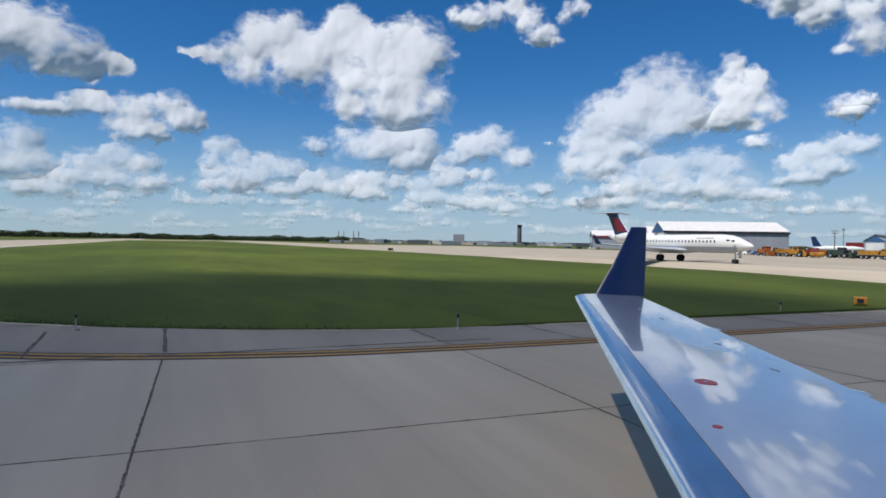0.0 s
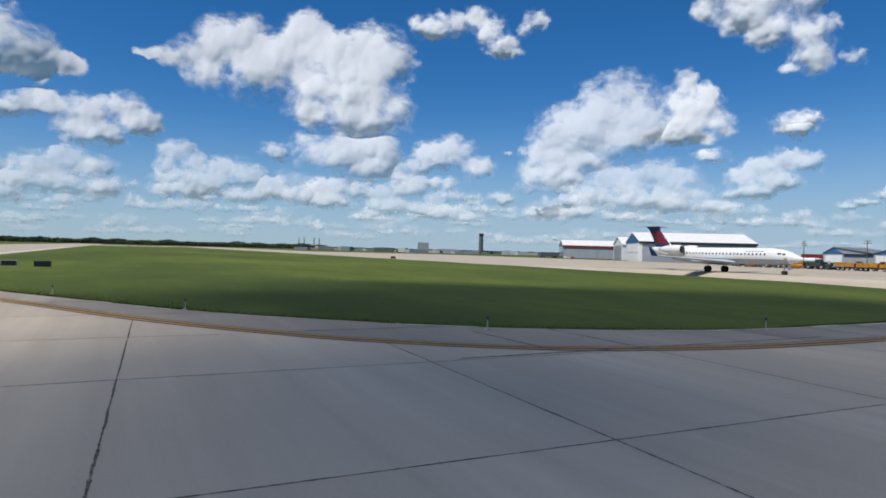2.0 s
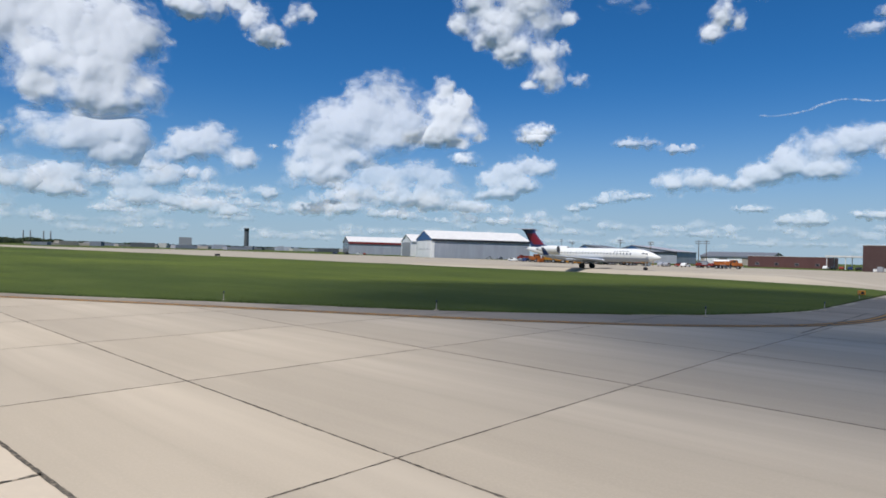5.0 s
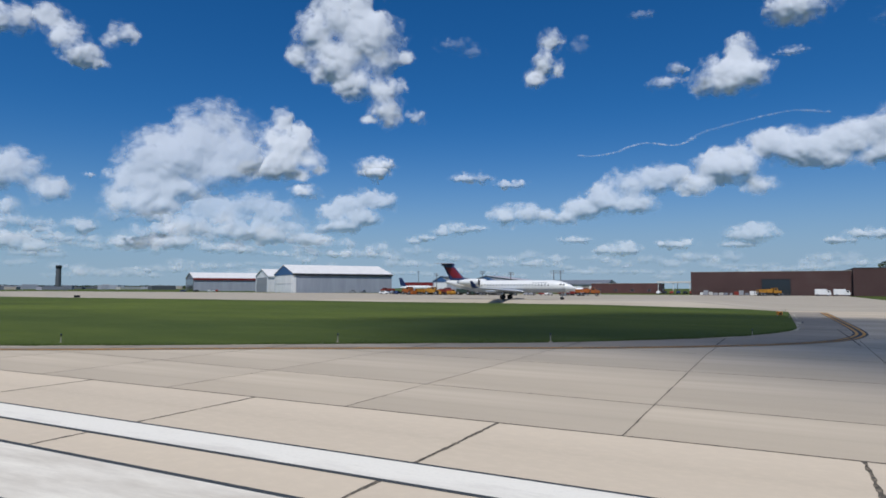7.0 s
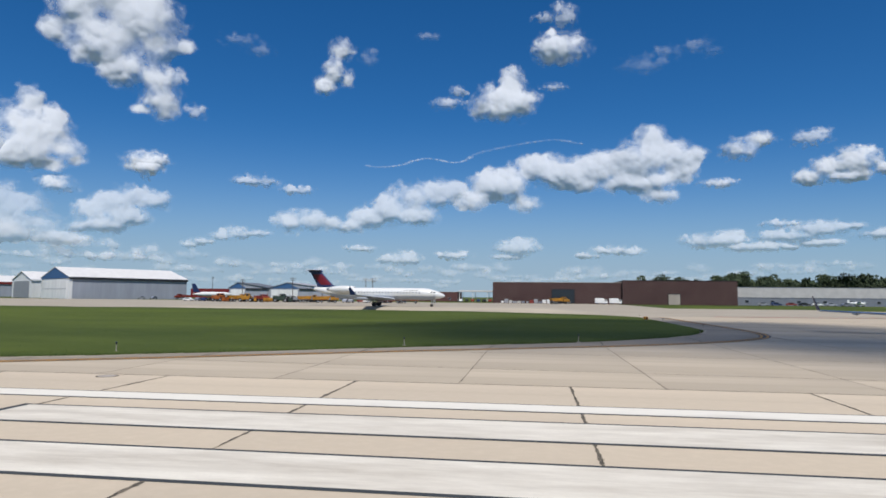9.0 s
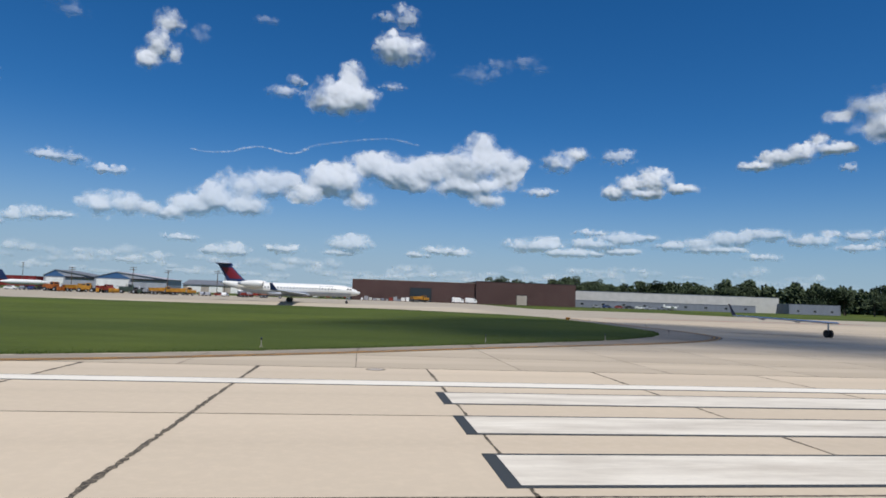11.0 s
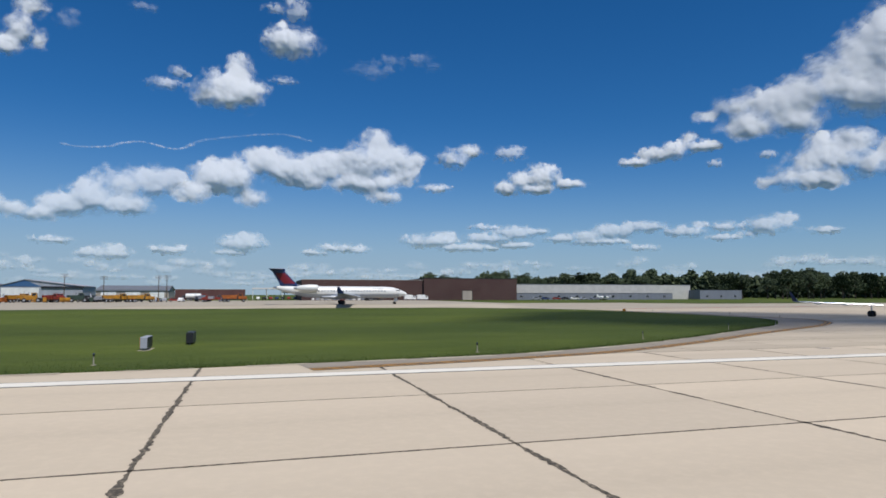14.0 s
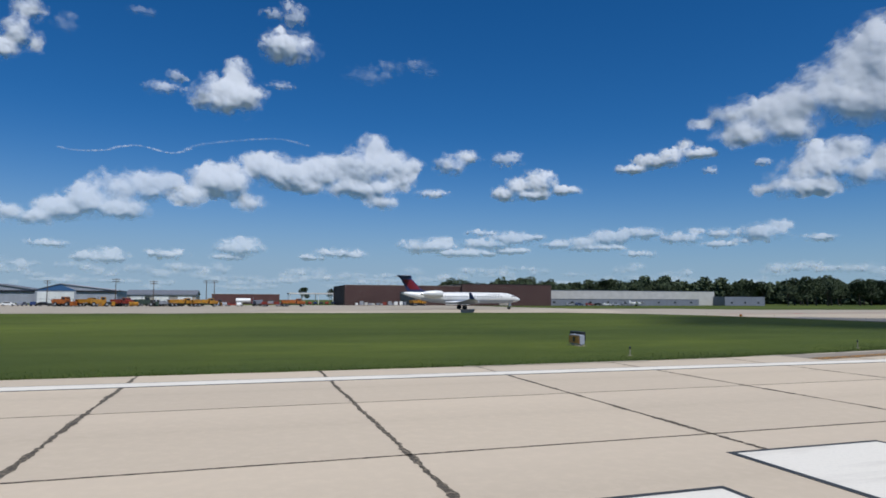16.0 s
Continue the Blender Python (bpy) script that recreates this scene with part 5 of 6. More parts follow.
# seams that run on over the asphalt shoulder
for i, c in enumerate(taxi_cols[:6]):
    bm = bmesh.new()
    c2 = col_at(c, 16.5)
    s0, s1 = float(np.interp(c2, LINE_C, LINE_S)) + 0.5, float(np.interp(c2, EDGE_C, EDGE_S)) + 0.05
    for k, off in enumerate((0.0, 2.9) if i % 2 else (0.0,)):
        joint(bm, (s0, c2 + off), (s1, c2 + off + 0.15 * k), 0.11, 0.0135, 240 + i + 20 * k)
    part("crack_seal", bm, M_TAR, shoulder, "dark crack sealant across the shoulder")
for i, q in enumerate(taxi_lines[6:-1]):
    bm = bmesh.new()
    c0, c1 = grass_rim(q) - 0.05, float(np.interp(q, LINE_S[5:], LINE_C[5:])) - 0.5
    if c1 - c0 > 0.4:
        joint(bm, (q, c0), (q + 0.1, c1), 0.1, 0.0135, 280 + i)
        part("crack_seal", bm, M_TAR, shoulder, "dark crack sealant across the shoulder")
rng = random.Random(93)
rim_line = [Vector(p) for p in ((18.15, -40.0), (18.15, -24.0))] + [Vector((e, c)) for e, c in zip(EDGE_S[:13], EDGE_C[:13])]
rim_line = spline(rim_line, 0.35)
bm = bmesh.new()
for i in range(0, len(rim_line) - 12, 12):
    if rng.random() < 0.62:
        ribbon(bm, rim_line[i:i + rng.randint(6, 13)], rng.uniform(-0.1, 0.16), rng.uniform(0.16, 0.42), 0.0155, 0.07, rng)
dust = put_mesh("rim_dust", bm, M_DUST)
dust.matrix_world = RW
tagged(dust, "pale sandy dust drifted along the grass rim", "dust", kind="structure")

# ---------------------------------------------------------------- grass blades along the nearest rim of the island
rng = random.Random(21)
vs, fs = [], []
for i in range(52000):
    s = 18.6 + 100 * rng.random() ** 1.1
    hi = grass_rim(s) + 0.06
    c = hi - 26 * rng.random() ** 2.6
    if c < FAR_C + 2:
        continue
    a = rng.uniform(0, 6.28)
    h = rng.uniform(0.02, 0.06) * (1.8 if rng.random() < 0.04 else 1.0)
    w = rng.uniform(0.012, 0.03)
    dx, dy = math.cos(a), math.sin(a)
    lean = rng.uniform(-0.6, 0.6) * h
    n0 = len(vs)
    vs += [(s - dx * w, c - dy * w, 0.0), (s + dx * w, c + dy * w, 0.0), (s - dy * lean, c + dx * lean, 0.05 + h)]
    fs.append((n0, n0 + 1, n0 + 2))
me = bpy.data.meshes.new("grass_blades")
me.from_pydata(vs, [], fs)
me.materials.append(M_BLADE)
blades = new("grass_blades", me)
blades.matrix_world = RW
tagged(blades, "uneven green grass blades along the island rim", "grass", kind="stuff")

# ---------------------------------------------------------------- clouds
_ang = np.random.RandomState(5).rand(512, 512) * 2 * np.pi
_gx, _gy = np.cos(_ang), np.sin(_ang)


def lattice(x, y, off):
    """Gradient noise in 0..1."""
    xi, yi = np.floor(x).astype(int), np.floor(y).astype(int)
    fx, fy = x - xi, y - yi
    ux, uy = fx ** 3 * (fx * (fx * 6 - 15) + 10), fy ** 3 * (fy * (fy * 6 - 15) + 10)

    def corner(i, j):
        a, b = (xi + i + off) % 512, (yi + j + off * 7) % 512
        return _gx[a, b] * (fx - i) + _gy[a, b] * (fy - j)

    v = (corner(0, 0) * (1 - ux) + corner(1, 0) * ux) * (1 - uy) + (corner(0, 1) * (1 - ux) + corner(1, 1) * ux) * uy
    return 0.5 + 0.72 * v


def fractal(x, y, freq, octaves, off, gain=0.5, billow=False):
    """Layered noise; billow rounds it into puffs with tight creases between."""
    tot, amp, norm = 0.0, 1.0, 0.0
    for k in range(octaves):
        v = lattice(x * freq + 13.7 * k, y * freq + 5.1 * k, off + 11 * k)
        v = 2.2 * np.abs(v - 0.5) if billow else v
        tot, norm = tot + amp * v, norm + amp
        amp, freq = amp * gain, freq * 2.05
        x, y = 0.8 * x - 0.6 * y, 0.6 * x + 0.8 * y
    return tot / norm


def blur(v, sigma):
    """Even blur by rows and columns."""
    k = max(1, int(2.5 * sigma))
    g = np.exp(-0.5 * (np.arange(-k, k + 1) / max(sigma, 0.3)) ** 2)
    g /= g.sum()
    for ax in (0, 1):
        p = np.pad(v, [(k, k) if i == ax else (0, 0) for i in (0, 1)], mode="edge")
        v = sum(w * (p[i:i + v.shape[0]] if ax == 0 else p[:, i:i + v.shape[1]]) for i, w in enumerate(g))
    return v


def puffs(x, y, freq, off):
    """Cauliflower relief: round heads with creases between, smaller heads on the larger ones. 0 to 1."""
    tot, amp, norm = 0.0, 1.0, 0.0
    for k in range(3):
        wx = x * freq + 0.55 * (fractal(x, y, 0.9 * freq, 2, off + 40 + k) - 0.5)
        wy = y * freq + 0.55 * (fractal(x, y, 0.9 * freq, 2, off + 80 + k) - 0.5)
        xi, yi = np.floor(wx).astype(int), np.floor(wy).astype(int)
        near = np.full(wx.shape, 9.0)
        for i, j in itertools.product((-1, 0, 1), repeat=2):
            a, b = (xi + i + off + 31 * k) % 512, (yi + j + off * 3) % 512
            near = np.minimum(near, (xi + i + 0.5 + 0.45 * _gx[a, b] - wx) ** 2 + (yi + j + 0.5 + 0.45 * _gy[a, b] - wy) ** 2)
        tot, norm = tot + amp * np.sqrt(np.clip(1.0 - 1.15 * near, 0, 1)), norm + amp
        amp, freq = amp * 0.52, freq * 2.1
    return tot / norm


# the sky is looked at from further and further along the taxi curve as the bearing falls
def seen_from(az):
    return float(np.interp(az, (-25, 0, 25, 41, 57, 72, 100), (-82, -77, -69, -57, -38, -31, -10))), float(np.interp(az, (-25, 0, 25, 41, 57, 72, 100), (46, 37, 22, 7, -3, -5, -3)))


def cloud(lobes, seed, step=0.07, label="white cumulus cloud with a soft grey base", rough=1.0, fade=0.0, dense=1.0, edge=0.45, far=3700.0):
    """Relief of vapour over the lobes (bearing, elevation, half width, half height in degrees)."""
    L = np.array(lobes)
    pad = 0.9
    a0, a1 = (L[:, 0] - L[:, 2]).min() - pad, (L[:, 0] + L[:, 2]).max() + pad
    e0, e1 = max(0.25, (L[:, 1] - L[:, 3]).min() - pad * 0.7), (L[:, 1] + L[:, 3]).max() + pad
    az, el = np.meshgrid(np.arange(a0, a1, step), np.arange(e0, e1, step))
    size = float(np.median(L[:, 3]))
    side = float(np.interp(L[:, 0].mean(), (-20, -5, 55, 85), (0.6, 0, 0, 1)))  # those lit more from the side lean back further
    R = far - 330 * side + (46.0 + 19.0 * side) * float(L[:, 1].mean())
    wa = 0.45 * size * (fractal(az, el, 0.9 / size, 4, seed) - 0.5) * 2 * rough
    we = 0.45 * size * (fractal(az, el, 0.9 / size, 4, seed + 77) - 0.5) * 2 * rough
    x, y = az + wa, el + we
    D = np.full(az.shape, -9.0)
    H = np.full(az.shape, -9.0)
    for a, e, w, h in lobes:
        d = 1.12 - np.sqrt(((x - a) / w) ** 2 + ((y - e) / h) ** 2)
        t = np.clip(0.5 + 0.5 * (d - D) / 0.3, 0, 1)
        D = D * (1 - t) + d * t + 0.3 * t * (1 - t)
        d2 = np.sqrt(np.clip(1.12 - ((x - a) / (1.1 * w)) ** 2 - ((y - e) / (1.1 * h)) ** 2, 0, 2)) * math.sqrt(w * h)
        t = np.clip(0.5 + 0.5 * (d2 - H) / (0.3 * size), 0, 1)
        H = H * (1 - t) + d2 * t + 0.3 * size * t * (1 - t)
    head = puffs(az, el, 0.75 / size, seed + 9)
    wisps = fractal(az, el, 1.1 / size, 6, seed + 31, 0.6)
    D = D + rough * (0.8 * (head - 0.56) + 0.8 * (wisps - 0.5)) + 0.05 - fade
    # crisp heads on top, thinner ragged vapour below and here and there at the sides
    rag = np.clip(1.9 * fractal(az, el, 0.35 / size, 3, seed + 63) - 0.55, 0, 1)
    soft = edge * (0.34 + 2.2 * rag)
    thick = D / soft
    keep = D > -0.35
    m = R * radians(1.0)
    body = blur(np.maximum(H, 0), 0.26 * size / step)
    bumps = blur(head, 0.055 * size / step + 0.4)
    relief = m * (0.95 * body + size * (0.34 * (bumps - 0.5) + 0.8 * (fractal(az, el, 0.42 / size, 3, seed + 5, 0.4) - 0.5)))
    r = R + (0.62 + 0.36 * side) * m * (el - float(L[:, 1].mean())) - relief
    ra, re = np.radians(az), np.radians(el)
    ox, oy = seen_from(float(L[:, 0].mean()))
    P = np.stack([ox + r * np.cos(re) * np.cos(ra), oy + r * np.cos(re) * np.sin(ra), 2.7 + r * np.sin(re)], -1)
    q = keep[:-1, :-1] | keep[1:, :-1] | keep[:-1, 1:] | keep[1:, 1:]
    idx = np.arange(az.size).reshape(az.shape)
    quads = np.stack([idx[:-1, :-1][q], idx[:-1, 1:][q], idx[1:, 1:][q], idx[1:, :-1][q]], -1)
    used, inv = np.unique(quads, return_inverse=True)
    quads = inv.reshape(quads.shape)
    me = bpy.data.meshes.new("cloud")
    me.vertices.add(len(used))
    me.vertices.foreach_set("co", P.reshape(-1, 3)[used].astype(np.float32).ravel())
    me.loops.add(quads.size)
    me.loops.foreach_set("vertex_index", quads.ravel().astype(np.int32))
    me.polygons.add(len(quads))
    me.polygons.foreach_set("loop_start", np.arange(0, quads.size, 4, dtype=np.int32))
    me.polygons.foreach_set("use_smooth", np.ones(len(quads), dtype=bool))
    me.update(calc_edges=True)
    for key, v in (("thickness", thick), ("opacity", np.full(az.shape, dense))):
        me.attributes.new(key, "FLOAT", "POINT").data.foreach_set("value", v.ravel()[used].astype(np.float32))
    me.materials.append(M_CLOUD)
    ob = new("cloud", me)
    return tagged(ob, label, "cloud", group="cumulus clouds", kind="structure")


cloud_count = itertools.count()


def cumulus(*lobes):
    """Lobes: bearing, elevation, half width, half height, all in degrees."""
    small = max(l[2] for l in lobes) < 1.6
    el = min(l[1] for l in lobes)
    cloud(lobes, 100 + 17 * next(cloud_count), 0.05 if small else 0.06, rough=0.95 if small else 0.8, label="small white fair-weather cloud" if small else "tall white cumulus cloud with a soft grey base", dense=float(np.interp(el, (2.5, 10), (0.46, 0.96))), edge=0.9 if small else 0.62)


def wisp(*lobes):
    """Thin torn scrap of cloud."""
    cloud(lobes, 100 + 17 * next(cloud_count), 0.05, rough=1.3, fade=0.12, label="thin torn scrap of white cloud", dense=0.62, edge=0.9)


cumulus((122.2, 14.9, 2.7, 2.0), (123.8, 15.0, 1.7, 2.1), (119.8, 14.1, 1.9, 1.6), (117.7, 13.5, 1.5, 0.8), (121.5, 13.0, 2.9, 0.9), (125.8, 13.8, 2.0, 2.1))
cumulus((111.1, 15.3, 1.1, 0.4), (109.6, 15.2, 1.3, 0.6), (107.9, 15.5, 1.8, 1.2), (106.1, 16.5, 2.2, 1.8), (107.0, 14.3, 1.8, 1.3), (104.2, 16.4, 2.5, 2.1), (102.8, 14.7, 2.9, 2.1), (100.9, 16.2, 2.4, 1.9), (99.0, 18.0, 1.9, 1.7), (96.9, 16.7, 2.4, 1.9), (95.7, 16.0, 2.9, 2.2), (93.2, 17.6, 1.7, 1.6), (91.8, 16.4, 2.2, 2.2), (97.9, 13.8, 2.6, 1.8), (94.4, 14.0, 3.4, 2.5), (91.1, 12.4, 1.7, 1.6), (97.9, 11.9, 2.0, 1.2), (94.4, 11.8, 3.6, 1.5))
cumulus((97.8, 8.5, 1.7, 1.4), (95.3, 8.5, 2.9, 1.8), (92.3, 8.6, 2.0, 1.8), (93.8, 7.4, 2.9, 1.0))
cumulus((89.2, 7.5, 1.7, 0.9), (87.2, 8.5, 1.8, 1.1), (85.6, 8.8, 2.0, 1.3), (83.4, 7.6, 1.5, 1.0), (90.0, 6.6, 1.5, 0.6))
cumulus((123.2, 9.7, 1.4, 0.5), (121.1, 9.7, 1.7, 0.6), (119.4, 10.6, 1.5, 0.8), (118.0, 10.3, 2.0, 0.9), (115.9, 10.1, 2.0, 1.1), (113.4, 10.8, 1.5, 1.0), (111.9, 9.8, 1.6, 1.1), (115.2, 8.7, 2.3, 1.0), (116.6, 9.1, 1.6, 0.8))
cumulus((123.4, 7.2, 1.5, 1.3), (123.7, 5.5, 2.1, 1.2), (122.1, 5.4, 1.4, 0.9), (125.6, 6.2, 1.7, 1.6))
cumulus((118.8, 5.9, 1.7, 0.9), (116.8, 6.3, 1.6, 1.0), (115.4, 6.1, 1.6, 1.0), (119.9, 4.7, 1.9, 0.8), (117.6, 4.6, 2.4, 0.8), (122.1, 3.7, 2.5, 0.8), (115.2, 4.4, 2.1, 0.8))
cumulus((109.0, 7.7, 1.3, 0.9), (109.6, 6.4, 1.1, 0.8), (107.8, 6.8, 1.4, 0.9), (105.7, 6.5, 1.9, 0.9), (103.8, 6.1, 1.6, 1.1), (108.5, 4.7, 2.0, 0.7), (106.9, 5.5, 2.3, 0.9))
cumulus((101.4, 5.2, 1.6, 0.9), (99.2, 4.8, 1.7, 0.9), (103.6, 4.4, 1.9, 0.7))
cumulus((97.3, 5.3, 1.5, 0.8), (95.8, 5.6, 1.7, 0.8), (94.3, 5.2, 1.5, 0.7), (96.7, 4.3, 2.0, 0.7))
cumulus((91.7, 5.1, 1.7, 0.8), (90.0, 5.5, 2.0, 0.8), (88.7, 6.2, 1.5, 0.6), (91.0, 4.0, 2.0, 0.7), (88.2, 3.8, 1.8, 0.6), (86.1, 3.5, 2.0, 0.6), (84.1, 3.2, 1.5, 0.5))
wisp((101.0, 8.3, 1.4, 0.7))
wisp((80.9, 4.9, 1.2, 0.6))
wisp((80.5, 8.8, 0.4, 0.2))
cumulus((71.0, 14.1, 2.2, 1.4), (69.4, 13.3, 1.5, 1.5), (72.8, 13.1, 1.6, 1.6), (71.7, 12.2, 2.7, 1.8), (75.7, 12.0, 1.6, 1.1), (76.4, 10.5, 1.9, 1.3), (74.0, 10.6, 2.7, 1.9), (71.2, 10.2, 2.6, 1.8), (69.0, 11.3, 1.9, 1.6), (76.8, 8.6, 2.1, 1.4), (74.4, 8.4, 2.4, 1.1), (76.3, 7.0, 2.3, 1.1), (78.2, 7.3, 1.3, 1.0))
cumulus((65.3, 14.2, 1.1, 1.2), (66.1, 12.6, 1.5, 1.3), (64.3, 12.5, 1.4, 1.5), (63.2, 11.1, 1.4, 1.0), (65.5, 10.8, 2.0, 1.2), (67.0, 10.1, 1.8, 0.8), (62.2, 10.4, 0.8, 0.5), (64.2, 9.9, 1.2, 0.5))
cumulus((63.4, 8.4, 1.3, 0.6))
cumulus((72.0, 6.7, 1.8, 1.1), (72.9, 5.3, 2.3, 1.1), (70.2, 6.4, 2.0, 1.1), (67.8, 7.1, 1.9, 1.1), (65.8, 6.5, 1.7, 1.1), (65.0, 5.4, 1.7, 0.8), (69.3, 5.0, 2.6, 1.0), (66.7, 4.5, 1.9, 0.7), (63.3, 4.4, 1.6, 0.6), (74.3, 3.8, 2.4, 0.6), (77.2, 3.6, 1.9, 0.5))
cumulus((60.9, 6.6, 1.3, 0.8), (59.4, 7.2, 1.5, 0.9), (58.1, 7.9, 1.3, 0.8), (56.6, 7.7, 1.4, 0.7), (60.1, 5.5, 1.7, 0.7), (58.6, 6.3, 1.7, 0.8), (61.7, 5.3, 1.2, 0.5))
cumulus((57.2, 10.4, 1.2, 0.8), (56.5, 10.7, 0.8, 0.5))
cumulus((87.1, 19.4, 2.2, 1.0), (88.4, 19.4, 1.2, 0.6), (85.4, 19.8, 0.8, 0.8))
cumulus((83.6, 20.1, 1.1, 1.0), (82.3, 19.0, 1.3, 1.1), (81.2, 18.0, 1.3, 0.9), (80.5, 17.4, 1.1, 0.4), (78.4, 19.9, 1.0, 0.7), (79.2, 19.2, 0.7, 0.5))
cumulus((64.0, 19.9, 1.1, 0.8), (62.6, 21.8, 1.7, 1.6), (60.0, 22.8, 2.5, 1.7), (57.8, 21.7, 2.6, 2.1), (60.4, 20.0, 2.5, 1.8), (62.0, 18.7, 1.2, 0.8), (56.8, 20.0, 1.8, 1.7), (54.5, 20.1, 0.9, 0.6), (59.0, 18.0, 1.9, 1.4), (56.7, 17.4, 1.8, 1.3), (56.2, 15.6, 1.3, 1.2), (57.8, 14.9, 0.7, 0.4), (60.1, 24.2, 2.6, 1.2))
wisp((53.5, 15.1, 0.8, 0.6))
cumulus((57.2, 10.9, 1.5, 0.7), (57.6, 10.2, 1.1, 0.4))
wisp((48.5, 9.8, 1.7, 0.5))
wisp((44.8, 9.2, 1.4, 0.4))
cumulus((41.1, 21.2, 1.0, 0.8), (41.6, 19.6, 1.0, 1.1), (42.4, 18.2, 0.9, 0.7), (40.4, 18.9, 0.5, 0.7))
cumulus((26.0, 17.2, 2.3, 1.5), (25.3, 18.6, 1.1, 1.3), (26.8, 16.7, 1.8, 1.1), (25.0, 16.8, 1.6, 0.9), (23.4, 17.5, 0.9, 0.4))
wisp((31.2, 17.1, 1.5, 0.5), (30.2, 18.2, 0.7, 0.5))
wisp((25.3, 19.7, 0.5, 0.6))
wisp((21.4, 18.3, 1.0, 0.3))
cumulus((20.7, 21.5, 2.2, 1.2), (21.7, 21.1, 1.0, 0.9), (19.4, 21.9, 0.9, 0.7))
wisp((20.4, 24.0, 1.0, 0.9), (22.3, 24.0, 0.9, 0.4), (21.0, 24.7, 0.6, 0.4))
cumulus((53.6, 4.2, 0.8, 0.3), (52.5, 4.5, 1.0, 0.3), (49.9, 5.3, 1.2, 0.5), (50.9, 5.0, 1.2, 0.4), (48.3, 5.3, 1.2, 0.3))
cumulus((45.1, 6.4, 1.3, 0.9), (43.4, 6.6, 1.5, 0.9), (41.5, 6.4, 1.0, 0.6), (39.9, 6.2, 1.4, 0.6), (38.3, 7.0, 1.6, 0.9), (36.4, 7.8, 1.6, 1.2), (34.3, 8.9, 1.9, 1.2), (32.5, 9.2, 1.9, 1.2), (34.4, 7.2, 2.4, 0.8), (30.5, 9.6, 1.2, 0.7))
cumulus((28.7, 8.7, 1.4, 0.9), (27.0, 10.0, 1.7, 1.2), (25.2, 10.1, 1.7, 1.4), (23.0, 11.5, 1.7, 1.0), (21.7, 11.2, 2.1, 1.3), (23.9, 8.4, 1.4, 0.7), (19.6, 11.0, 2.0, 1.2), (17.6, 11.3, 2.0, 1.3), (15.3, 11.6, 2.0, 1.3), (13.1, 13.1, 1.4, 1.4), (14.0, 11.9, 2.5, 1.5), (11.3, 11.9, 1.7, 1.2), (9.8, 12.1, 1.0, 0.7), (15.3, 10.1, 2.0, 0.9), (13.0, 9.9, 2.0, 0.9), (12.2, 8.7, 1.3, 0.6), (10.6, 10.6, 1.2, 0.8), (19.3, 9.8, 2.0, 0.6))
cumulus((6.0, 12.1, 1.3, 0.8), (4.6, 12.7, 0.9, 0.7))
wisp((1.0, 12.5, 1.3, 0.6), (0.0, 12.9, 0.6, 0.3))
cumulus((1.0, 9.5, 1.1, 0.6), (-0.5, 10.1, 1.5, 0.8), (-2.0, 10.5, 1.4, 1.0), (-4.3, 9.7, 1.3, 0.4), (-1.2, 9.4, 1.7, 0.5))
wisp((7.6, 9.5, 1.2, 0.3))
cumulus((-10.1, 11.3, 1.3, 0.4), (-11.7, 11.9, 1.3, 0.6), (-13.3, 12.1, 1.3, 0.7), (-15.1, 12.3, 1.7, 0.5), (-14.6, 13.1, 0.6, 0.4))
wisp((-16.5, 10.8, 0.6, 0.3))
wisp((-20.5, 11.2, 0.7, 0.3))
cumulus((-16.0, 14.6, 1.0, 0.4), (-18.1, 15.2, 1.7, 1.0), (-19.3, 13.6, 2.0, 0.9), (-21.0, 15.3, 2.0, 1.3), (-23.0, 15.5, 1.9, 1.4), (-24.9, 16.4, 1.8, 1.8), (-26.8, 17.7, 1.8, 1.9), (-26.3, 15.6, 1.8, 1.7), (-22.5, 13.5, 1.9, 0.9), (-28.7, 18.1, 2.0, 2.3), (-28.8, 14.8, 2.0, 1.8), (-30.7, 16.9, 1.9, 2.7))
cumulus((-20.6, 9.0, 1.0, 0.5), (-22.0, 9.3, 1.3, 0.9), (-23.2, 10.3, 1.3, 1.0), (-24.4, 11.3, 1.4, 1.0), (-25.4, 10.3, 1.8, 1.1), (-26.5, 11.4, 1.4, 1.1), (-23.9, 9.0, 1.9, 0.7), (-27.5, 9.9, 1.4, 1.2), (-28.9, 10.5, 1.5, 1.2))
cumulus((8.3, 4.8, 2.3, 0.6), (6.8, 5.3, 1.0, 0.4))
cumulus((2.7, 5.0, 2.3, 0.5), (0.7, 5.5, 2.0, 0.6), (-1.3, 5.6, 1.1, 0.3), (4.7, 4.2, 2.5, 0.4), (0.5, 4.4, 1.5, 0.3))
cumulus((-3.8, 4.9, 1.7, 0.4), (-5.7, 5.1, 1.9, 0.5), (-8.1, 5.5, 1.9, 0.6), (-10.4, 5.8, 1.8, 0.5), (-6.7, 4.6, 2.4, 0.3))
cumulus((-14.0, 5.3, 1.5, 0.5), (-15.1, 5.8, 0.7, 0.3))
cumulus((-17.3, 5.6, 1.3, 0.4))
cumulus((-17.0, 4.7, 1.1, 0.3))
cumulus((-20.3, 5.6, 1.6, 0.7), (-21.3, 6.0, 1.1, 0.5), (-18.9, 4.9, 0.8, 0.3))
wisp((-24.2, 5.0, 1.3, 0.3))
wisp((-10.6, 4.0, 1.4, 0.3))
wisp((39.0, 4.2, 1.3, 0.3))
cumulus((35.4, 3.3, 1.7, 0.5), (34.8, 3.7, 1.0, 0.4))
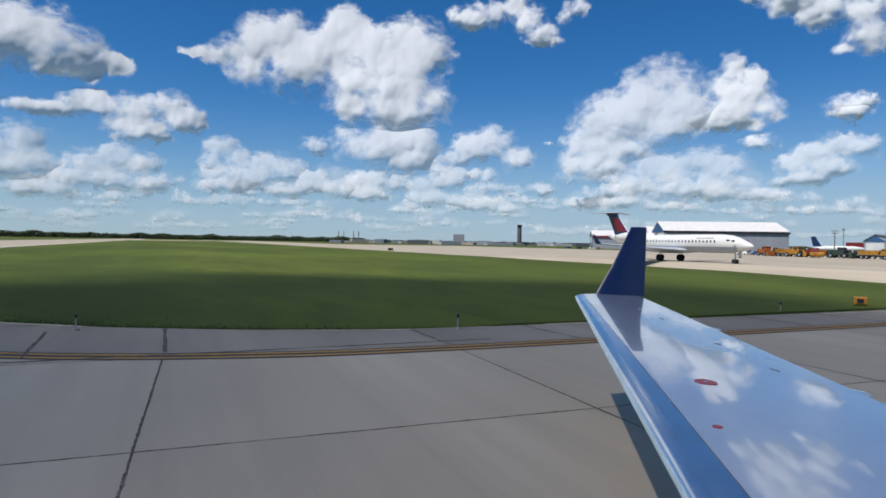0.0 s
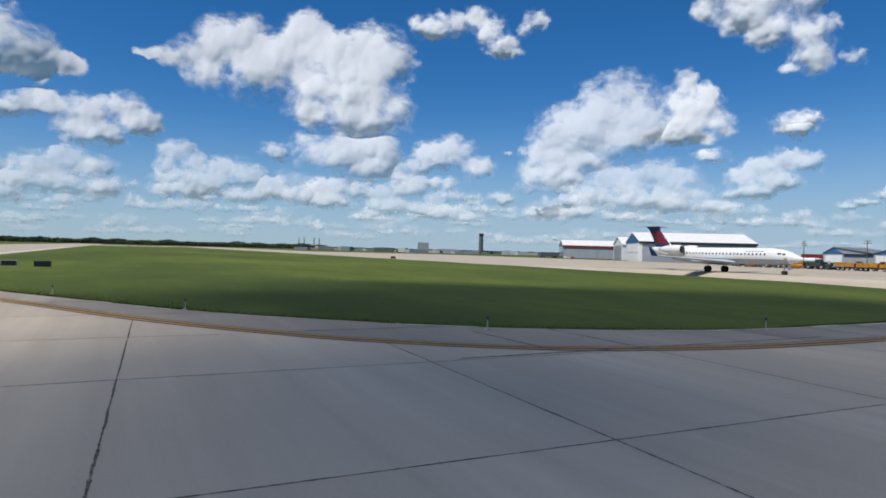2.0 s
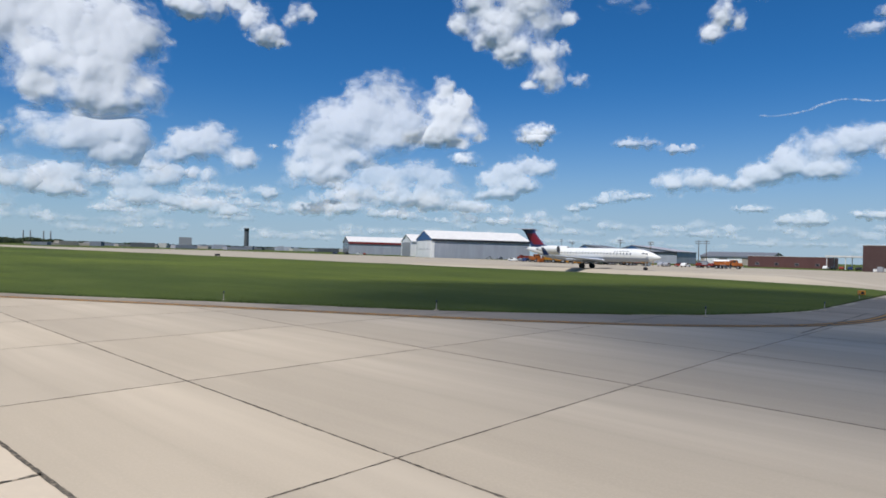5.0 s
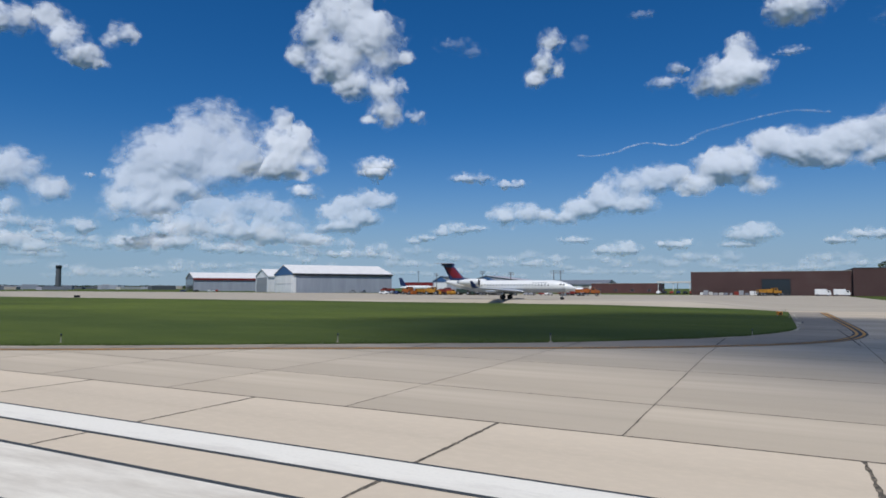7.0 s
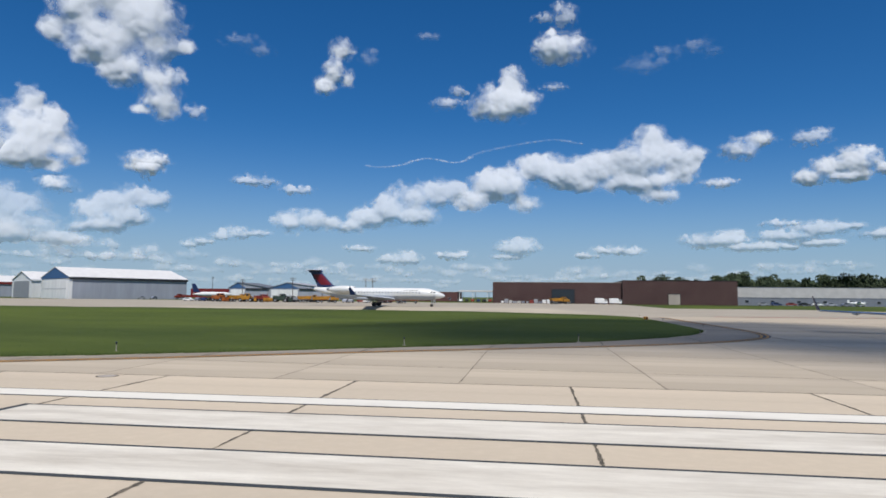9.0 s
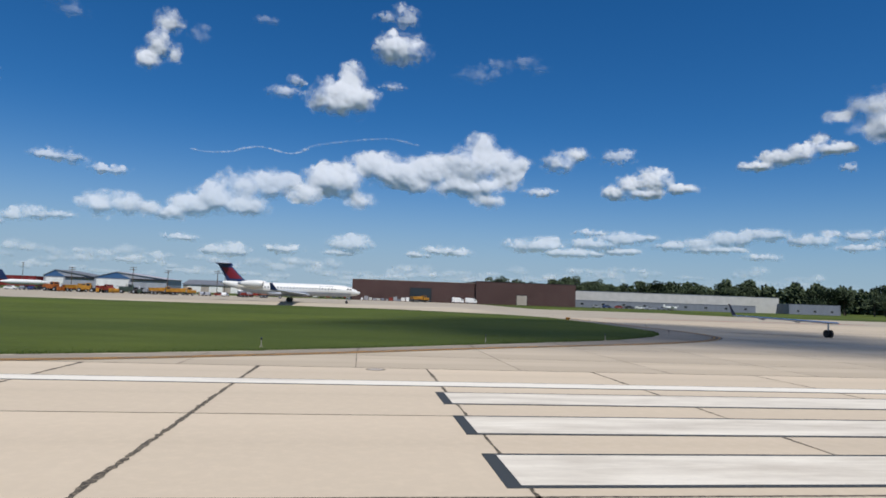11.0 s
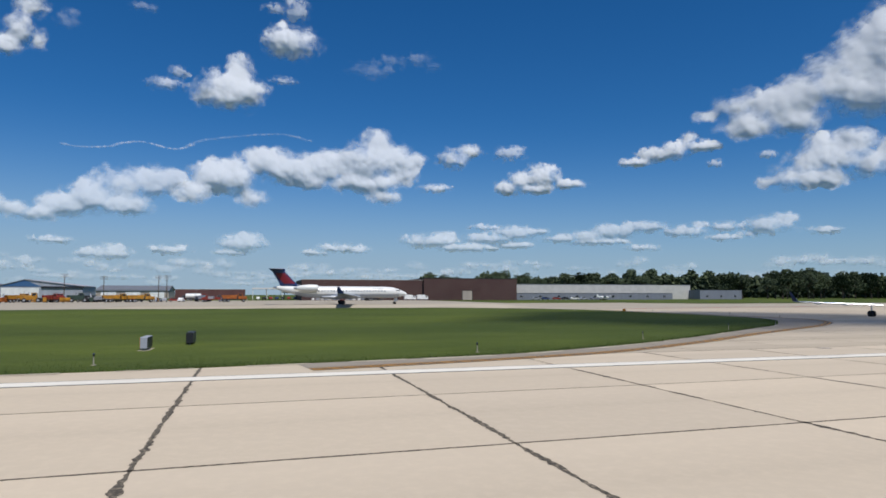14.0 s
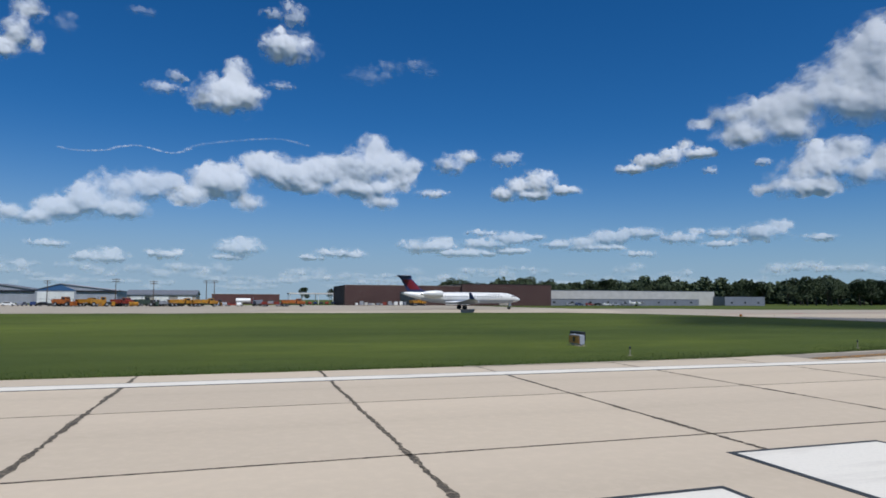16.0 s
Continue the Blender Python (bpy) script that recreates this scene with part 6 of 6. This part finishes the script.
wisp((30.6, 3.7, 1.5, 0.4))
cumulus((24.8, 4.4, 1.9, 0.7), (24.3, 4.9, 1.2, 0.4), (25.5, 3.6, 1.4, 0.3))
wisp((16.6, 4.1, 1.9, 0.4), (18.3, 3.7, 1.2, 0.3), (14.9, 4.0, 1.2, 0.4))
wisp((3.2, 6.0, 1.2, 0.3))
wisp((7.8, 9.5, 1.2, 0.4))
# faint veils high in the blue
for lobes in (((49.6, 21.2, 1.6, 0.5), (48.2, 20.6, 1.0, 0.4)), ((13.5, 19.6, 1.8, 0.7), (11.6, 20.4, 1.0, 0.5)), ((9.2, 20.6, 1.2, 0.5), (8.0, 20.1, 0.8, 0.4)), ((38.6, 20.6, 0.7, 0.6), (38.2, 21.2, 0.5, 0.3)), ((33.0, 22.6, 1.0, 0.3),)):
    cloud(lobes, 100 + 17 * next(cloud_count), 0.06, rough=1.4, fade=0.1, label="faint veil of thin high cloud", dense=0.2, edge=1.2)

# rows of far small clouds low over the horizon, paler with distance
rng = random.Random(33)
for i in range(360):
    az = -44 + 100 * (i + rng.random()) / 150 if i < 150 else 56 + 86 * (i - 150 + rng.random()) / 210
    east = float(np.interp(az, (50, 70), (0, 1)))
    el = 0.9 + (1.9 + 3.2 * east) * rng.random() ** 1.15
    w = rng.uniform(0.5, 1.5) * (1 + 0.25 * east)
    h = (0.12 + 0.07 * el) * rng.uniform(0.8, 1.3) * (1 + 0.25 * east)
    lobes = [(az + rng.uniform(-0.8, 0.8) * w, el + rng.uniform(-0.3, 0.5) * h, w * rng.uniform(0.4, 0.8), h * rng.uniform(0.6, 1.1)) for k in range(4)]
    cloud(lobes, 900 + 13 * i, 0.07, label="low hazy white cloud above the horizon", rough=1.1, fade=0.05, dense=(0.15 + 0.06 * el + 0.06 * east) * rng.uniform(0.6, 1.15), edge=1.2)

# the same fair-weather field carries on overhead and behind
rng = random.Random(51)
for i in range(26):
    az, el = 125 - 170 * i / 25 + rng.uniform(-3, 3), rng.uniform(33, 46)
    if i > 16:
        az = rng.uniform(140, 320)
    w = rng.uniform(2.5, 6.0)
    cloud([(az + rng.uniform(-1, 1) * w, el + rng.uniform(-1, 1) * 1.2, w * rng.uniform(0.4, 0.8), rng.uniform(1.2, 2.6)) for k in range(4)], 1500 + 7 * i, 0.22, label="white cumulus cloud high overhead", far=100.0)


def unseen_cloud(x, y, h, rx, ry, seed, dense):
    """Small flat-bottomed cumulus, added overhead out of view."""
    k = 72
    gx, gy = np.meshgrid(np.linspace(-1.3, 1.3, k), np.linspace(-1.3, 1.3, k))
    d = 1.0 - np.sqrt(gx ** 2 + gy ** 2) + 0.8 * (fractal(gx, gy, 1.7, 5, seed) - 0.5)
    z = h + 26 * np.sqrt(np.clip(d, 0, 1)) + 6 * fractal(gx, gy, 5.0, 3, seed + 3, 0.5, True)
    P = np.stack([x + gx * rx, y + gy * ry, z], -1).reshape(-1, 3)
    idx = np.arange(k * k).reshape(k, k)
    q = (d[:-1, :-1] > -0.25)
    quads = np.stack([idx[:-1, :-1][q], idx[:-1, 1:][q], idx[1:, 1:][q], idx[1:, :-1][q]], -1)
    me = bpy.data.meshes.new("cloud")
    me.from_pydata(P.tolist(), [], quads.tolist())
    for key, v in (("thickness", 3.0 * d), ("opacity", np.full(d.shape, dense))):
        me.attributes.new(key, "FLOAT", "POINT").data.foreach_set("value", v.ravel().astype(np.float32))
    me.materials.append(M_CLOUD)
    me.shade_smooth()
    return tagged(new("cloud", me), "small unseen white cumulus added overhead", "cloud", group="cumulus clouds", kind="structure")


# first two added before the sun to shade the taxiway curve, others further off
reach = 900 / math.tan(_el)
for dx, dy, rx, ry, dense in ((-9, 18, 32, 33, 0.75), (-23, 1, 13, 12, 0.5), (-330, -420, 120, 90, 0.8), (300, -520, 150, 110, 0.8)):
    unseen_cloud(dx + reach * math.cos(_az), dy + reach * math.sin(_az), 900, rx, ry, 2100 + int(rx), dense)

# old drifting contrail
TRAIL = [(38.5, 11.56), (37.3, 11.46), (35.3, 11.69), (34.5, 12.00), (32.8, 12.31), (30.2, 11.98), (27.6, 12.95), (22.0, 13.81), (19.0, 13.40)]
trail = spline(TRAIL, 0.13)
k = len(trail) // 2
cloud([(p.x, p.y, 0.3, 0.1) for p in trail[:k]], 3100, 0.04, label="thin ragged white contrail across the blue sky", rough=0.6, fade=0.35, dense=0.42, edge=1.1)
cloud([(p.x, p.y, 0.4, 0.11) for p in trail[k - 2:]], 3117, 0.045, label="faint ragged end of a drifting contrail", rough=0.8, fade=0.35, dense=0.24, edge=1.2)
